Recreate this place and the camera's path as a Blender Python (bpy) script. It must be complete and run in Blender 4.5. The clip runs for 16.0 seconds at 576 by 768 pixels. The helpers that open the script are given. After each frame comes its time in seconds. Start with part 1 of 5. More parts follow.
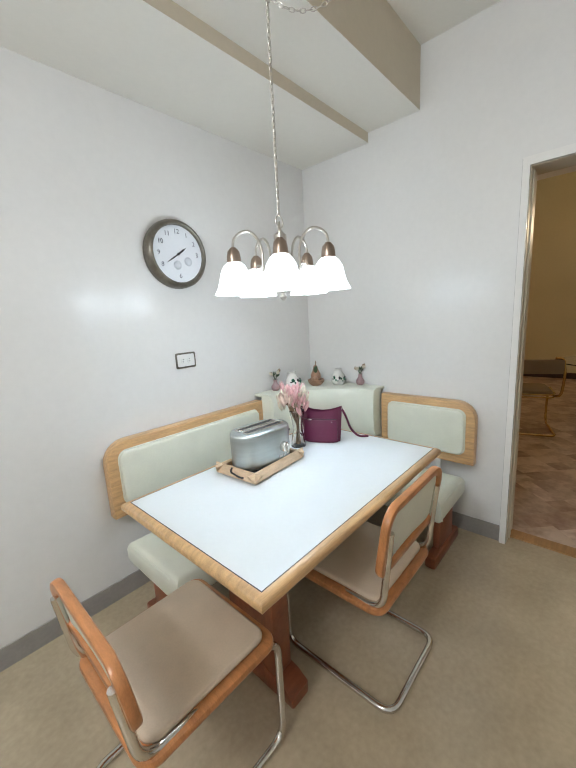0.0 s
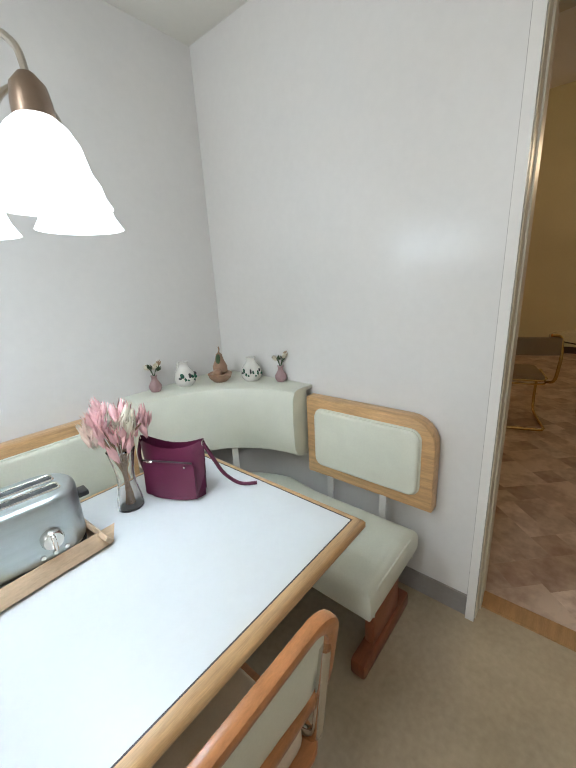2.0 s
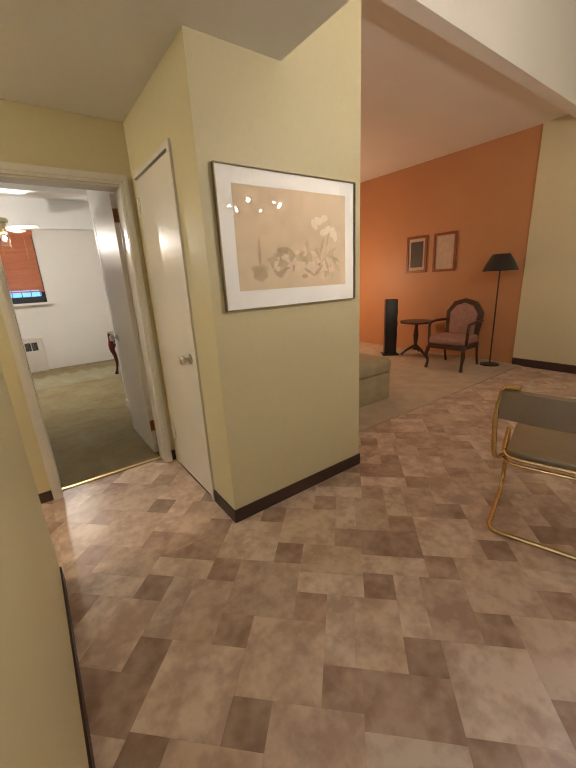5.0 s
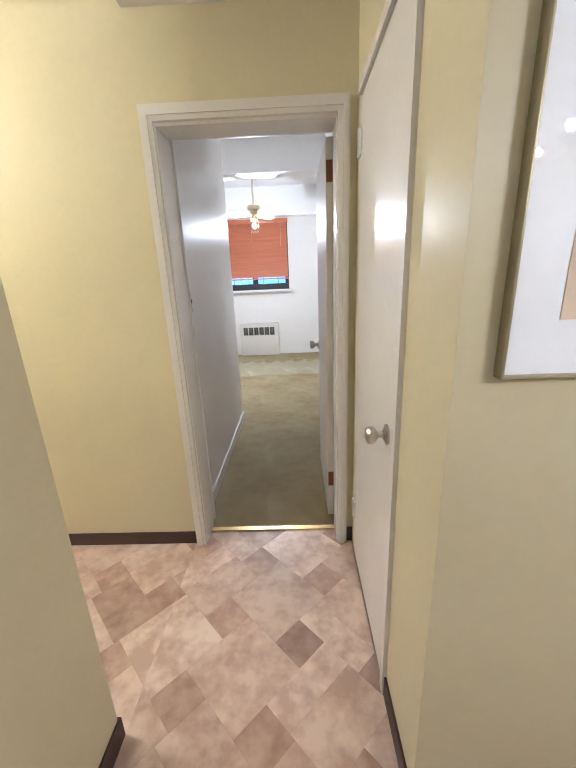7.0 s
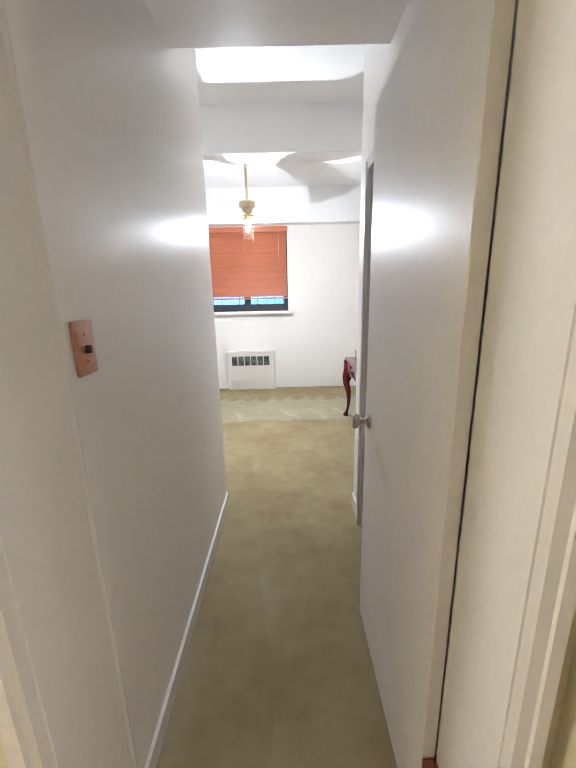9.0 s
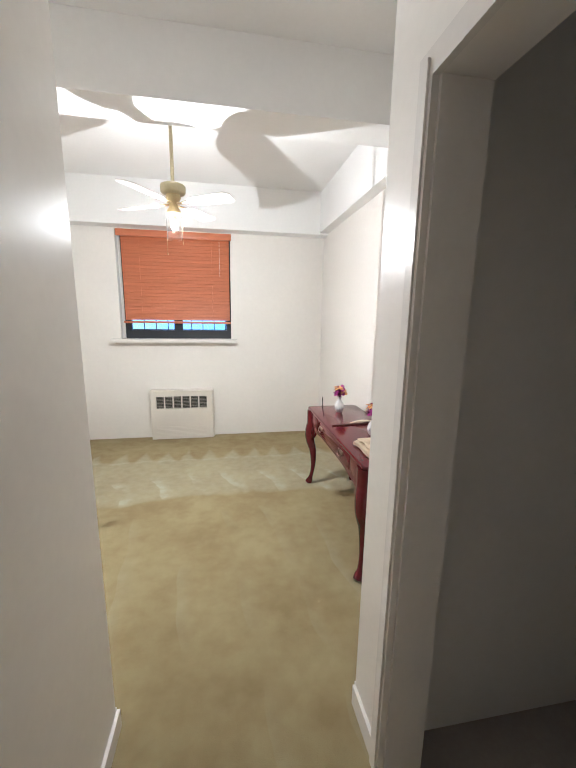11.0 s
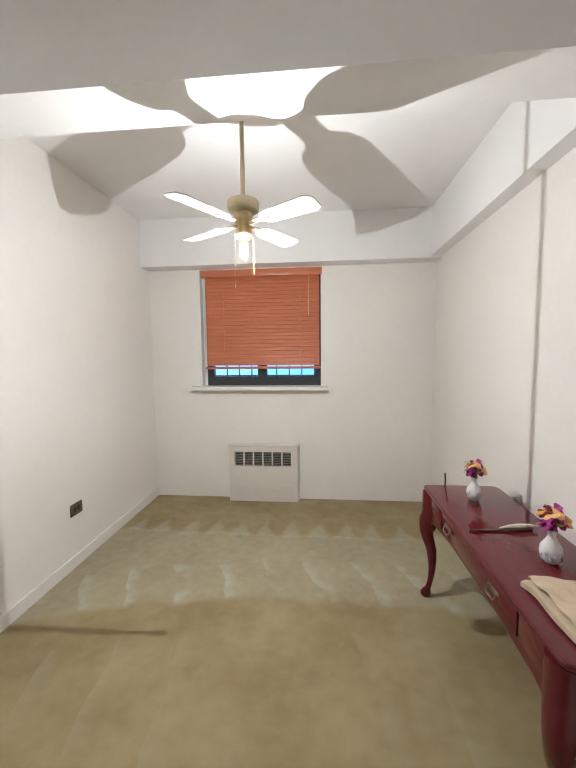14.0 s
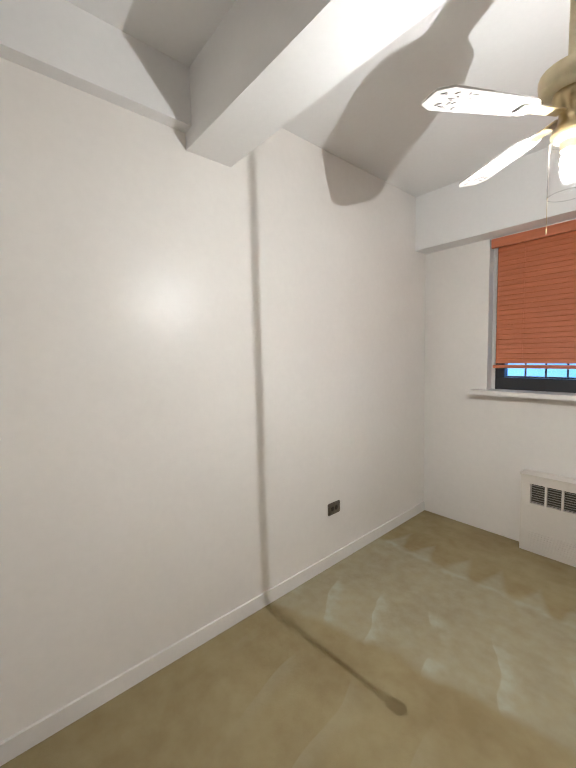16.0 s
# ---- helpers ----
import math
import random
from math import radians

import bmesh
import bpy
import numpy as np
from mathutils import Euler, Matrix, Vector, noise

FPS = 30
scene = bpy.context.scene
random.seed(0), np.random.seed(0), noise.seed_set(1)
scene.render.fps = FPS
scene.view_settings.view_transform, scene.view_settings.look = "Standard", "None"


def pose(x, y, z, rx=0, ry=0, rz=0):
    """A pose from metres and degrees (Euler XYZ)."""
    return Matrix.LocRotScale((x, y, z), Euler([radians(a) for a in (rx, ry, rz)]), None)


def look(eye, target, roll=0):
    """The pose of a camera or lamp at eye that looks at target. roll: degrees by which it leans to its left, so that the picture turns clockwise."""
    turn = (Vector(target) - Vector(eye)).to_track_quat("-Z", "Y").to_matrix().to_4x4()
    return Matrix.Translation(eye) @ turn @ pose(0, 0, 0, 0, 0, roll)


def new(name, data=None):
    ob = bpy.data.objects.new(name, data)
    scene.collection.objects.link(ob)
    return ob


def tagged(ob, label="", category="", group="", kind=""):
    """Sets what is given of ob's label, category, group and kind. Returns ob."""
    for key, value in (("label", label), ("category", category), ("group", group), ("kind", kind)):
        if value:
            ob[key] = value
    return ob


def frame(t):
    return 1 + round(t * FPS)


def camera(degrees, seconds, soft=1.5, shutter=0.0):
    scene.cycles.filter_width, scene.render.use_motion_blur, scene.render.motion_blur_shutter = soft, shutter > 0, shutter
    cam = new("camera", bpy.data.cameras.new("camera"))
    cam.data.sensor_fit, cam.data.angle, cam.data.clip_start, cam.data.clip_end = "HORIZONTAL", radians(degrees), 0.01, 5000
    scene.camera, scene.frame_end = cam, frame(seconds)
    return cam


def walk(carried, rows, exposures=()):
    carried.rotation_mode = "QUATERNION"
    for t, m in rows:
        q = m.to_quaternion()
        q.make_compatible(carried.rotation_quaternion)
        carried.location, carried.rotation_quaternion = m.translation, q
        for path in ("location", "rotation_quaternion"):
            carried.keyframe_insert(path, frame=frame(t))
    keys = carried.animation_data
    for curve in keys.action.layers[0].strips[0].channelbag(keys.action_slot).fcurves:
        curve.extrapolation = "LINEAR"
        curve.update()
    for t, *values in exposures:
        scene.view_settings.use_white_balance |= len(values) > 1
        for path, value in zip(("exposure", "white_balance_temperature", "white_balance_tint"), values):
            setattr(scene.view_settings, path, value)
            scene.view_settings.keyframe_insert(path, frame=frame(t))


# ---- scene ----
cam = camera(78.3, 16.0)
PATH = [
    (0, (-3.281, -2.886, 1.423), (-1.832, -1.56, 1.047), -3.2),
    (0.5, (-3.085, -2.795, 1.427), (-1.673, -1.441, 1.009), -3.4),
    (1, (-2.855, -2.756, 1.402), (-1.459, -1.401, 0.936), -4.0),
    (1.5, (-2.594, -2.785, 1.401), (-1.182, -1.472, 0.871), -3.6),
    (2, (-2.338, -2.718, 1.389), (-0.883, -1.464, 0.83), -3.2),
    (2.5, (-2.103, -2.7, 1.367), (-0.629, -1.456, 0.836), -3.9),
    (3, (-1.843, -2.784, 1.361), (-0.432, -1.46, 0.854), -4.9),
    (3.5, (-1.529, -2.825, 1.358), (-0.219, -1.407, 0.836), -6.4),
    (3.7, (-1.392, -2.835, 1.38), (-0.064, -1.423, 0.887), -6.0),
    (4.4, (-1.06, -2.93, 1.385), (0.34, -1.60, 0.86), -4.6),
    (5.1, (-0.66, -2.70, 1.40), (0.40, -1.11, 0.82), -2.8),
    (5.8, (-0.335, -2.326, 1.409), (0.492, -0.609, 0.803), -1.5),
    (6, (-0.275, -2.232, 1.42), (0.339, -0.417, 0.846), -1.3),
    (6.5, (-0.193, -1.993, 1.417), (-0.058, -0.1, 0.784), -2.8),
    (7, (-0.222, -1.664, 1.432), (-0.282, 0.249, 0.852), -2.4),
    (7.5, (-0.23, -1.355, 1.417), (-0.374, 0.555, 0.842), -2.8),
    (8, (-0.257, -1.036, 1.442), (-0.477, 0.875, 0.895), -3.0),
    (8.5, (-0.341, -0.707, 1.437), (-0.457, 1.236, 0.977), -2.4),
    (9, (-0.374, -0.42, 1.425), (-0.371, 1.522, 0.946), -1.3),
    (9.2, (-0.363, -0.273, 1.432), (-0.321, 1.677, 0.991), -0.8),
    (11.3, (-0.422, 0.9, 1.503), (-0.027, 2.829, 1.156), 0.4),
    (11.5, (-0.428, 1.028, 1.498), (0.004, 2.957, 1.189), 0.0),
    (12, (-0.415, 1.274, 1.543), (0.093, 3.196, 1.331), -0.1),
    (12.5, (-0.36, 1.377, 1.562), (0.102, 3.318, 1.422), -0.2),
    (13, (-0.331, 1.412, 1.556), (0.024, 3.377, 1.44), -0.3),
    (13.5, (-0.327, 1.44, 1.554), (-0.196, 3.431, 1.409), -0.0),
    (14, (-0.339, 1.46, 1.547), (-0.522, 3.444, 1.381), -0.6),
    (14.5, (-0.377, 1.556, 1.551), (-0.852, 3.491, 1.372), -1.5),
    (15, (-0.442, 1.668, 1.547), (-1.281, 3.474, 1.366), -2.8),
    (15.5, (-0.477, 1.771, 1.56), (-1.738, 3.312, 1.376), -3.2),
    (16, (-0.458, 1.975, 1.551), (-1.967, 3.276, 1.384), -1.4),
]
walk(cam, [(t, look(eye, target, roll)) for t, eye, target, roll in PATH], [(0, 0.62, 6050, 8), (1.5, 0.49, 6100, 9), (2.2, 0.65, 6100, 8), (3.0, 0.9, 6200, 10), (3.7, 0.98, 6250, 10), (5.8, 2.62, 4250, 7), (6.5, 2.72, 4230, 8), (7.5, 2.7, 4010, 13), (8.5, 2.86, 4120, 10), (9.2, 2.86, 4250, 9), (11.3, 2.5, 4430, 8), (13.0, 2.17, 4460, 9), (14.0, 2.1, 4500, 8), (15.2, 1.93, 4540, 8), (16, 1.85, 4550, 8)])

# ---- world and lights ----
world = bpy.data.worlds.new("world")
scene.world = world
world.use_nodes = True
wn = world.node_tree.nodes
sky = wn.new("ShaderNodeTexSky")
sky.sky_type, sky.sun_disc, sky.sun_elevation, sky.sun_rotation = "NISHITA", False, radians(4), radians(200)
world.node_tree.links.new(sky.outputs[0], wn["Background"].inputs[0])
wn["Background"].inputs[1].default_value = 0.08


def lamp(name, x, y, z, watts, radius, colour=(1, 1, 1)):
    data = bpy.data.lights.new(name, "POINT")
    data.energy, data.shadow_soft_size, data.color = watts, radius, colour
    ob = new(name, data)
    ob.location = (x, y, z)
    return ob


WARM, AMBER = (1, 0.72, 0.44), (1, 0.54, 0.23)
FAN = (-0.72, 3.26)
CHAND = (-2.18, -1.88)
lamp("fan_bulb_light", FAN[0] - 0.008, FAN[1], 2.048, 13, 0.0007, (1, 0.765, 0.51))
# the bulb hangs cap upwards and throws more of its light down
down = bpy.data.lights.new("fan_bulb_down_light", "SPOT")
down.energy, down.shadow_soft_size, down.color, down.spot_size, down.spot_blend = 8.5, 0.0007, (1, 0.765, 0.51), math.pi, 1.0
new("fan_bulb_down_light", down).location = (FAN[0] - 0.008, FAN[1], 2.048)
for k in range(5):
    a = radians(-138 + 72 * k)
    lamp("chandelier_bulb_light", CHAND[0] + 0.192 * math.cos(a), CHAND[1] + 0.192 * math.sin(a), 1.577, 1.05, 0.035, (0.82, 0.93, 1))
lamp("kitchen_ceiling_light", -4.6, -2.5, 2.4, 38, 0.12, (0.95, 0.965, 0.985))
lamp("side_passage_light", -2.7, -0.45, 2.45, 12.5, 0.09, WARM)
for k in range(3):
    a = radians(15 + 120 * k)
    lamp("dining_bulb_light", 1.68 + 0.30 * math.cos(a), -3.24 + 0.30 * math.sin(a), 2.24, 7.3, 0.02, WARM)
# fill with no fixture behind it, added to brighten the living room
lamp("living_fill_light", 3.6, 2.6, 1.3, 14, 0.1, AMBER)

# ---- materials ----


def mat(name, base, rough=0.6, metal=0.0, vary=0.08, scale=6.0, fine=60.0, bump=0.05, coat=0.0, dark=None, alpha=None, random_by=0.0, stretch=(1, 1, 1), spec=0.5, edge=(0.45, 1.05)):
    """Base colour with two scales of variation, a bump and some wear."""
    m = bpy.data.materials.new(name)
    m.use_nodes = True
    nt = m.node_tree
    b = nt.nodes["Principled BSDF"]
    co = nt.nodes.new("ShaderNodeTexCoord")
    mp = nt.nodes.new("ShaderNodeMapping")
    mp.inputs["Scale"].default_value = stretch
    if random_by:
        pick = nt.nodes.new("ShaderNodeObjectInfo")
        far = nt.nodes.new("ShaderNodeMath")
        far.operation = "MULTIPLY"
        far.inputs[1].default_value = 40
        nt.links.new(pick.outputs["Random"], far.inputs[0])
        nt.links.new(far.outputs[0], mp.inputs["Location"])
    nt.links.new(co.outputs["Object"], mp.inputs[0])
    n1 = nt.nodes.new("ShaderNodeTexNoise")
    n1.inputs["Scale"].default_value, n1.inputs["Detail"].default_value = scale, 4
    n2 = nt.nodes.new("ShaderNodeTexNoise")
    n2.inputs["Scale"].default_value, n2.inputs["Detail"].default_value = fine, 3
    for n in (n1, n2):
        nt.links.new(mp.outputs[0], n.inputs["Vector"])
    mixer = nt.nodes.new("ShaderNodeMix")
    mixer.data_type = "RGBA"
    lo = dark or [c * (1 - 2 * vary) for c in base]
    hi = [min(1, c * (1 + vary)) for c in base]
    mixer.inputs["A"].default_value, mixer.inputs["B"].default_value = (*lo, 1), (*hi, 1)
    add = nt.nodes.new("ShaderNodeMath")
    add.operation = "MULTIPLY_ADD"
    nt.links.new(n2.outputs["Fac"], add.inputs[0])
    add.inputs[1].default_value = 0.5
    nt.links.new(n1.outputs["Fac"], add.inputs[2])
    ramp = nt.nodes.new("ShaderNodeMapRange")
    ramp.inputs["From Min"].default_value, ramp.inputs["From Max"].default_value = edge
    nt.links.new(add.outputs[0], ramp.inputs["Value"])
    nt.links.new(ramp.outputs[0], mixer.inputs["Factor"])
    out = mixer.outputs["Result"]
    if random_by:
        info = nt.nodes.new("ShaderNodeObjectInfo")
        rr = nt.nodes.new("ShaderNodeMapRange")
        rr.inputs["To Min"].default_value, rr.inputs["To Max"].default_value = 1 - random_by, 1 + random_by * 0.5
        nt.links.new(info.outputs["Random"], rr.inputs["Value"])
        mul = nt.nodes.new("ShaderNodeVectorMath")
        mul.operation = "SCALE"
        nt.links.new(out, mul.inputs[0])
        nt.links.new(rr.outputs[0], mul.inputs["Scale"])
        out = mul.outputs[0]
    nt.links.new(out, b.inputs["Base Color"])
    b.inputs["Roughness"].default_value, b.inputs["Metallic"].default_value = rough, metal
    b.inputs["Specular IOR Level"].default_value = spec
    b.inputs["Coat Weight"].default_value, b.inputs["Coat Roughness"].default_value = coat, 0.15
    if bump:
        bp = nt.nodes.new("ShaderNodeBump")
        bp.inputs["Strength"].default_value, bp.inputs["Distance"].default_value = bump, 0.01
        nt.links.new(n2.outputs["Fac"], bp.inputs["Height"])
        nt.links.new(bp.outputs[0], b.inputs["Normal"])
    return m


def glow(name, colour, strength):
    m = bpy.data.materials.new(name)
    m.use_nodes = True
    b = m.node_tree.nodes["Principled BSDF"]
    b.inputs["Base Color"].default_value = (*colour, 1)
    b.inputs["Emission Color"].default_value, b.inputs["Emission Strength"].default_value = (*colour, 1), strength
    return m


def clear(name, colour=(1, 1, 1), rough=0.0):
    m = bpy.data.materials.new(name)
    m.use_nodes = True
    b = m.node_tree.nodes["Principled BSDF"]
    b.inputs["Base Color"].default_value = (*colour, 1)
    b.inputs["Transmission Weight"].default_value, b.inputs["Roughness"].default_value, b.inputs["IOR"].default_value = 1, rough, 1.45
    return m


SOFFIT = mat("tan_soffit_side", (0.62, 0.54, 0.41), 0.5, vary=0.03, scale=1.5, fine=40, bump=0.03)
KPAINT = mat("kitchen_paint", (0.74, 0.72, 0.69), 0.26, vary=0.025, scale=1.2, fine=35, bump=0.03)
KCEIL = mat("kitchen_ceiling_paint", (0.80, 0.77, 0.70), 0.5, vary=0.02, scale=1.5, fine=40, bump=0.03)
BPAINT = mat("bedroom_paint", (0.78, 0.75, 0.70), 0.36, vary=0.025, scale=1.0, fine=30, bump=0.03, spec=0.42)
CEIL = mat("ceiling_paint", (0.80, 0.79, 0.77), 0.55, vary=0.02, scale=1.3, fine=40, bump=0.04)
HPAINT = mat("hall_paint", (0.675, 0.62, 0.40), 0.42, vary=0.03, scale=1.2, fine=40, bump=0.03)
OPAINT = mat("living_paint", (0.52, 0.265, 0.11), 0.5, vary=0.04, scale=1.2, fine=40, bump=0.03)
TRIM = mat("white_trim_paint", (0.78, 0.755, 0.715), 0.27, vary=0.03, scale=3, fine=50, bump=0.03, spec=0.3)
BUCK = mat("beige_trim_paint", (0.62, 0.56, 0.45), 0.42, vary=0.03, scale=3, fine=50, bump=0.03)
COVE = mat("grey_cove_base", (0.32, 0.295, 0.27), 0.5, vary=0.08)
DARKBASE = mat("dark_cove_base", (0.055, 0.030, 0.028), 0.45, vary=0.1)
LINO = mat("kitchen_linoleum", (0.50, 0.41, 0.28), 0.22, vary=0.12, scale=3, fine=45, bump=0.02)
GROUT = mat("tile_bed", (0.46, 0.34, 0.27), 0.6)
SUB = mat("living_carpet", (0.56, 0.46, 0.34), 0.95, vary=0.1, fine=300, bump=0.3)
WOODSTRIP = mat("oak_threshold", (0.45, 0.25, 0.10), 0.4, vary=0.15, stretch=(1, 8, 1))
BRASS = mat("brass", (0.62, 0.47, 0.2), 0.3, metal=1.0, vary=0.1)

# ---- building blocks ----


def box(bm, x0, x1, y0, y1, z0, z1, mats=None):
    vs = [bm.verts.new((x, y, z)) for z in (z0, z1) for y in (y0, y1) for x in (x0, x1)]
    order = ((0, 4, 6, 2), (1, 3, 7, 5), (0, 1, 5, 4), (2, 6, 7, 3), (0, 2, 3, 1), (4, 5, 7, 6))
    for k, f in enumerate(order):
        face = bm.faces.new([vs[j] for j in f])
        if mats:
            face.material_index = mats[k]
    return vs


def mesh_object(name, bm, materials, parent=None, smooth=False, at=None):
    me = bpy.data.meshes.new(name)
    bm.normal_update()
    bm.to_mesh(me)
    bm.free()
    for m in materials if isinstance(materials, (list, tuple)) else [materials]:
        me.materials.append(m)
    if smooth:
        for p in me.polygons:
            p.use_smooth = True
        me.set_sharp_from_angle(angle=radians(40))
    ob = new(name, me)
    if parent:
        ob.parent = parent
    if at is not None:
        ob.matrix_basis = at if isinstance(at, Matrix) else Matrix.Translation(at)
    return ob


def structure(name, boxes, materials, label, category):
    """Setting: boxes of x0, x1, y0, y1, z0, z1 and, if wanted, the six faces' materials."""
    bm = bmesh.new()
    for b in boxes:
        box(bm, *b[:6], mats=b[6] if len(b) > 6 else None)
    return tagged(mesh_object(name, bm, materials), label, category, kind="structure")


def part(name, bm, material, parent, label="", smooth=True, at=None):
    ob = mesh_object(name, bm, material, parent, smooth, at)
    return tagged(ob, label)


def thing(name, m, label, category, group=""):
    ob = new(name)
    ob.empty_display_size = 0.1
    ob.matrix_basis = m if isinstance(m, Matrix) else Matrix.Translation(m)
    return tagged(ob, label, category, group)


# ---- structure ----
KE, KN = -1.01, -1.07
structure("floor_kitchen", [(-5.0, -0.93, -4.4, KN, -0.1, 0)], LINO, "beige mottled vinyl kitchen floor", "floor")
structure("floor_hall", [(-3.4, 5.1, -5.2, -0.68, -0.1, -0.004), (-3.4, 0.05, -0.68, 0.1, -0.1, -0.004)], GROUT, "stone-patterned tile floor of hall and dining area", "floor")
structure("floor_living", [(1.12, 5.2, -0.68, 3.4, -0.1, 0.012)], SUB, "pale tan carpet of the living room", "floor")
structure("threshold_kitchen", [(-0.935, -0.845, -3.42, -2.517, 0, 0.008)], WOODSTRIP, "worn oak threshold strip in the kitchen opening", "threshold")
structure("threshold_bedroom", [(-0.775, -0.03, 0.085, 0.115, -0.004, 0.008)], BRASS, "thin brass carpet bar in the bedroom doorway", "threshold")

KH = [KPAINT, HPAINT]
structure("wall_kitchen_north", [(-5.1, KE, KN, -0.897, 0, 3.1, (1, 1, 0, 1, 0, 0))], KH, "white glossy painted kitchen wall", "wall")
structure("wall_kitchen_east", [(KE, -0.842, -2.517, -0.897, 0, 3.1, (0, 1, 1, 1, 0, 0)), (KE, -0.842, -3.42, -2.517, 2.1, 3.1, (0, 1, 1, 1, 0, 0)), (KE, -0.842, -5.2, -3.42, 0, 3.1, (0, 1, 1, 1, 0, 0))], KH, "white kitchen wall with an open doorway", "wall")
structure("wall_kitchen_south", [(-5.1, KE, -4.55, -4.4, 0, 3.1)], KPAINT, "white painted kitchen wall", "wall")
structure("wall_kitchen_west", [(-5.15, -5.0, -4.4, KN, 0, 3.1)], KPAINT, "white painted kitchen wall", "wall")
# the south step faces are a darker tan than the undersides
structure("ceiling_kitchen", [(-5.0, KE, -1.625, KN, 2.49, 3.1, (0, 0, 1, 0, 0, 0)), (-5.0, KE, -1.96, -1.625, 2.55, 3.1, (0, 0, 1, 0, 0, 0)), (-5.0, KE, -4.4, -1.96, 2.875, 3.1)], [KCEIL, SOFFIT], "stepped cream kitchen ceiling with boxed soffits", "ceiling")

structure("wall_hall_north", [(-3.4, -0.775, 0, 0.2, 0, 2.95, (1, 0, 1, 0, 0, 0)), (-0.775, -0.03, 0, 0.2, 2.05, 2.95, (1, 0, 1, 0, 0, 0)), (-0.03, 0.15, 0, 0.2, 0, 2.95, (0, 0, 1, 0, 0, 0))], [TRIM, HPAINT], "yellow hall wall around the bedroom doorway", "wall")
structure("wall_hall_west", [(-3.5, -3.4, -0.897, 0.2, 0, 2.95)], HPAINT, "yellow end wall of the side passage", "wall")
structure("ceiling_side_passage", [(-3.4, -0.842, -0.897, 0, 2.75, 2.95)], CEIL, "white passage ceiling", "ceiling")
structure("ceiling_hall", [(-0.842, 0.05, -1.06, 0, 2.42, 3.1)], CEIL, "dropped white hall ceiling", "ceiling")
structure("wall_closet", [(0.05, 0.15, -0.09, 0, 0, 3.9), (0.05, 0.15, -0.74, -0.09, 2.07, 3.9), (0.05, 0.15, -1.06, -0.74, 0, 3.9)], HPAINT, "yellow hall wall around the closet door", "wall")
structure("wall_picture", [(0.15, 1.12, -1.06, -0.94, 0, 3.9)], HPAINT, "yellow-green wall that carries the framed print", "wall")
structure("wall_living_west", [(1.0, 1.12, -0.94, 3.4, 0, 3.2)], HPAINT, "yellow living room wall", "wall")
structure("wall_living_east", [(5.0, 5.1, -0.555, 3.4, 0, 3.2)], OPAINT, "orange living room wall", "wall")
structure("wall_living_north", [(1.12, 5.1, 3.3, 3.4, 0, 3.2)], OPAINT, "orange living room wall", "wall")
structure("wall_dining_east", [(4.96, 5.1, -5.2, -0.555, 0, 3.9)], HPAINT, "yellow dining area wall", "wall")
structure("wall_dining_south", [(-0.842, 4.96, -5.3, -5.2, 0, 3.9)], HPAINT, "yellow dining area wall", "wall")
structure("ceiling_dining", [(0.55, 4.96, -5.2, -1.06, 3.88, 3.98)], CEIL, "high white dining area ceiling", "ceiling")
structure("ceiling_hall_south", [(-0.842, 0.55, -5.2, -1.06, 2.42, 3.98)], CEIL, "dropped cream hall ceiling", "ceiling")
structure("header_living", [(1.12, 4.96, -1.06, -0.94, 2.985, 3.98)], CEIL, "white header between dining area and living room", "header")
structure("ceiling_living", [(1.12, 5.0, -0.94, 3.3, 3.09, 3.2)], CEIL, "living room ceiling", "ceiling")
structure("wall_closet_back", [(0.9, 1.0, -0.94, 0.2, 0, 2.95), (0.15, 0.9, 0.1, 0.2, 0, 2.95)], TRIM, "plain closet wall", "wall")

WL, WR, WN = -2.15, 0.80, 5.15
structure("wall_corridor_west", [(-0.98, -0.826, 0.2, 1.851, 0, 2.95)], BPAINT, "off-white corridor wall", "wall")
structure("wall_corridor_east", [(0.07, 0.2, 0.2, 0.86, 0, 2.95), (0.07, 0.2, 0.86, 1.55, 2.03, 2.95), (0.07, 0.2, 1.55, 1.80, 0, 2.95)], BPAINT, "off-white corridor wall with a doorway", "wall")
structure("wall_bedroom_south_west", [(-2.3, -0.98, 1.70, 1.851, 0, 2.95)], BPAINT, "off-white bedroom wall", "wall")
structure("wall_bedroom_south_east", [(0.2, 0.95, 1.66, 1.80, 0, 2.95)], BPAINT, "off-white bedroom wall", "wall")
structure("wall_bedroom_west", [(WL - 0.15, WL, 1.851, 5.3, 0, 2.95)], BPAINT, "off-white bedroom wall", "wall")
structure("wall_bedroom_east", [(WR, WR + 0.15, 1.80, 5.3, 0, 2.95)], BPAINT, "off-white bedroom wall", "wall")
WX0, WX1, WZ0, WZ1 = -1.60, -0.335, 1.20, 2.43
structure("wall_bedroom_north", [(WL, WX0, WN, 5.4, 0, 2.95), (WX1, WR, WN, 5.4, 0, 2.95), (WX0, WX1, WN, 5.4, 0, WZ0), (WX0, WX1, WN, 5.4, WZ1, 2.95)], BPAINT, "off-white bedroom wall with a window", "wall")
structure("wall_bathroom", [(0.2, 1.0, 0.2, 0.25, 0, 2.95), (0.95, 1.0, 0.25, 1.66, 0, 2.95)], BPAINT, "dim side room wall", "wall")
structure("ceiling_bathroom", [(0.2, 0.95, 0.25, 1.66, 2.4, 2.5)], CEIL, "side room ceiling", "ceiling")
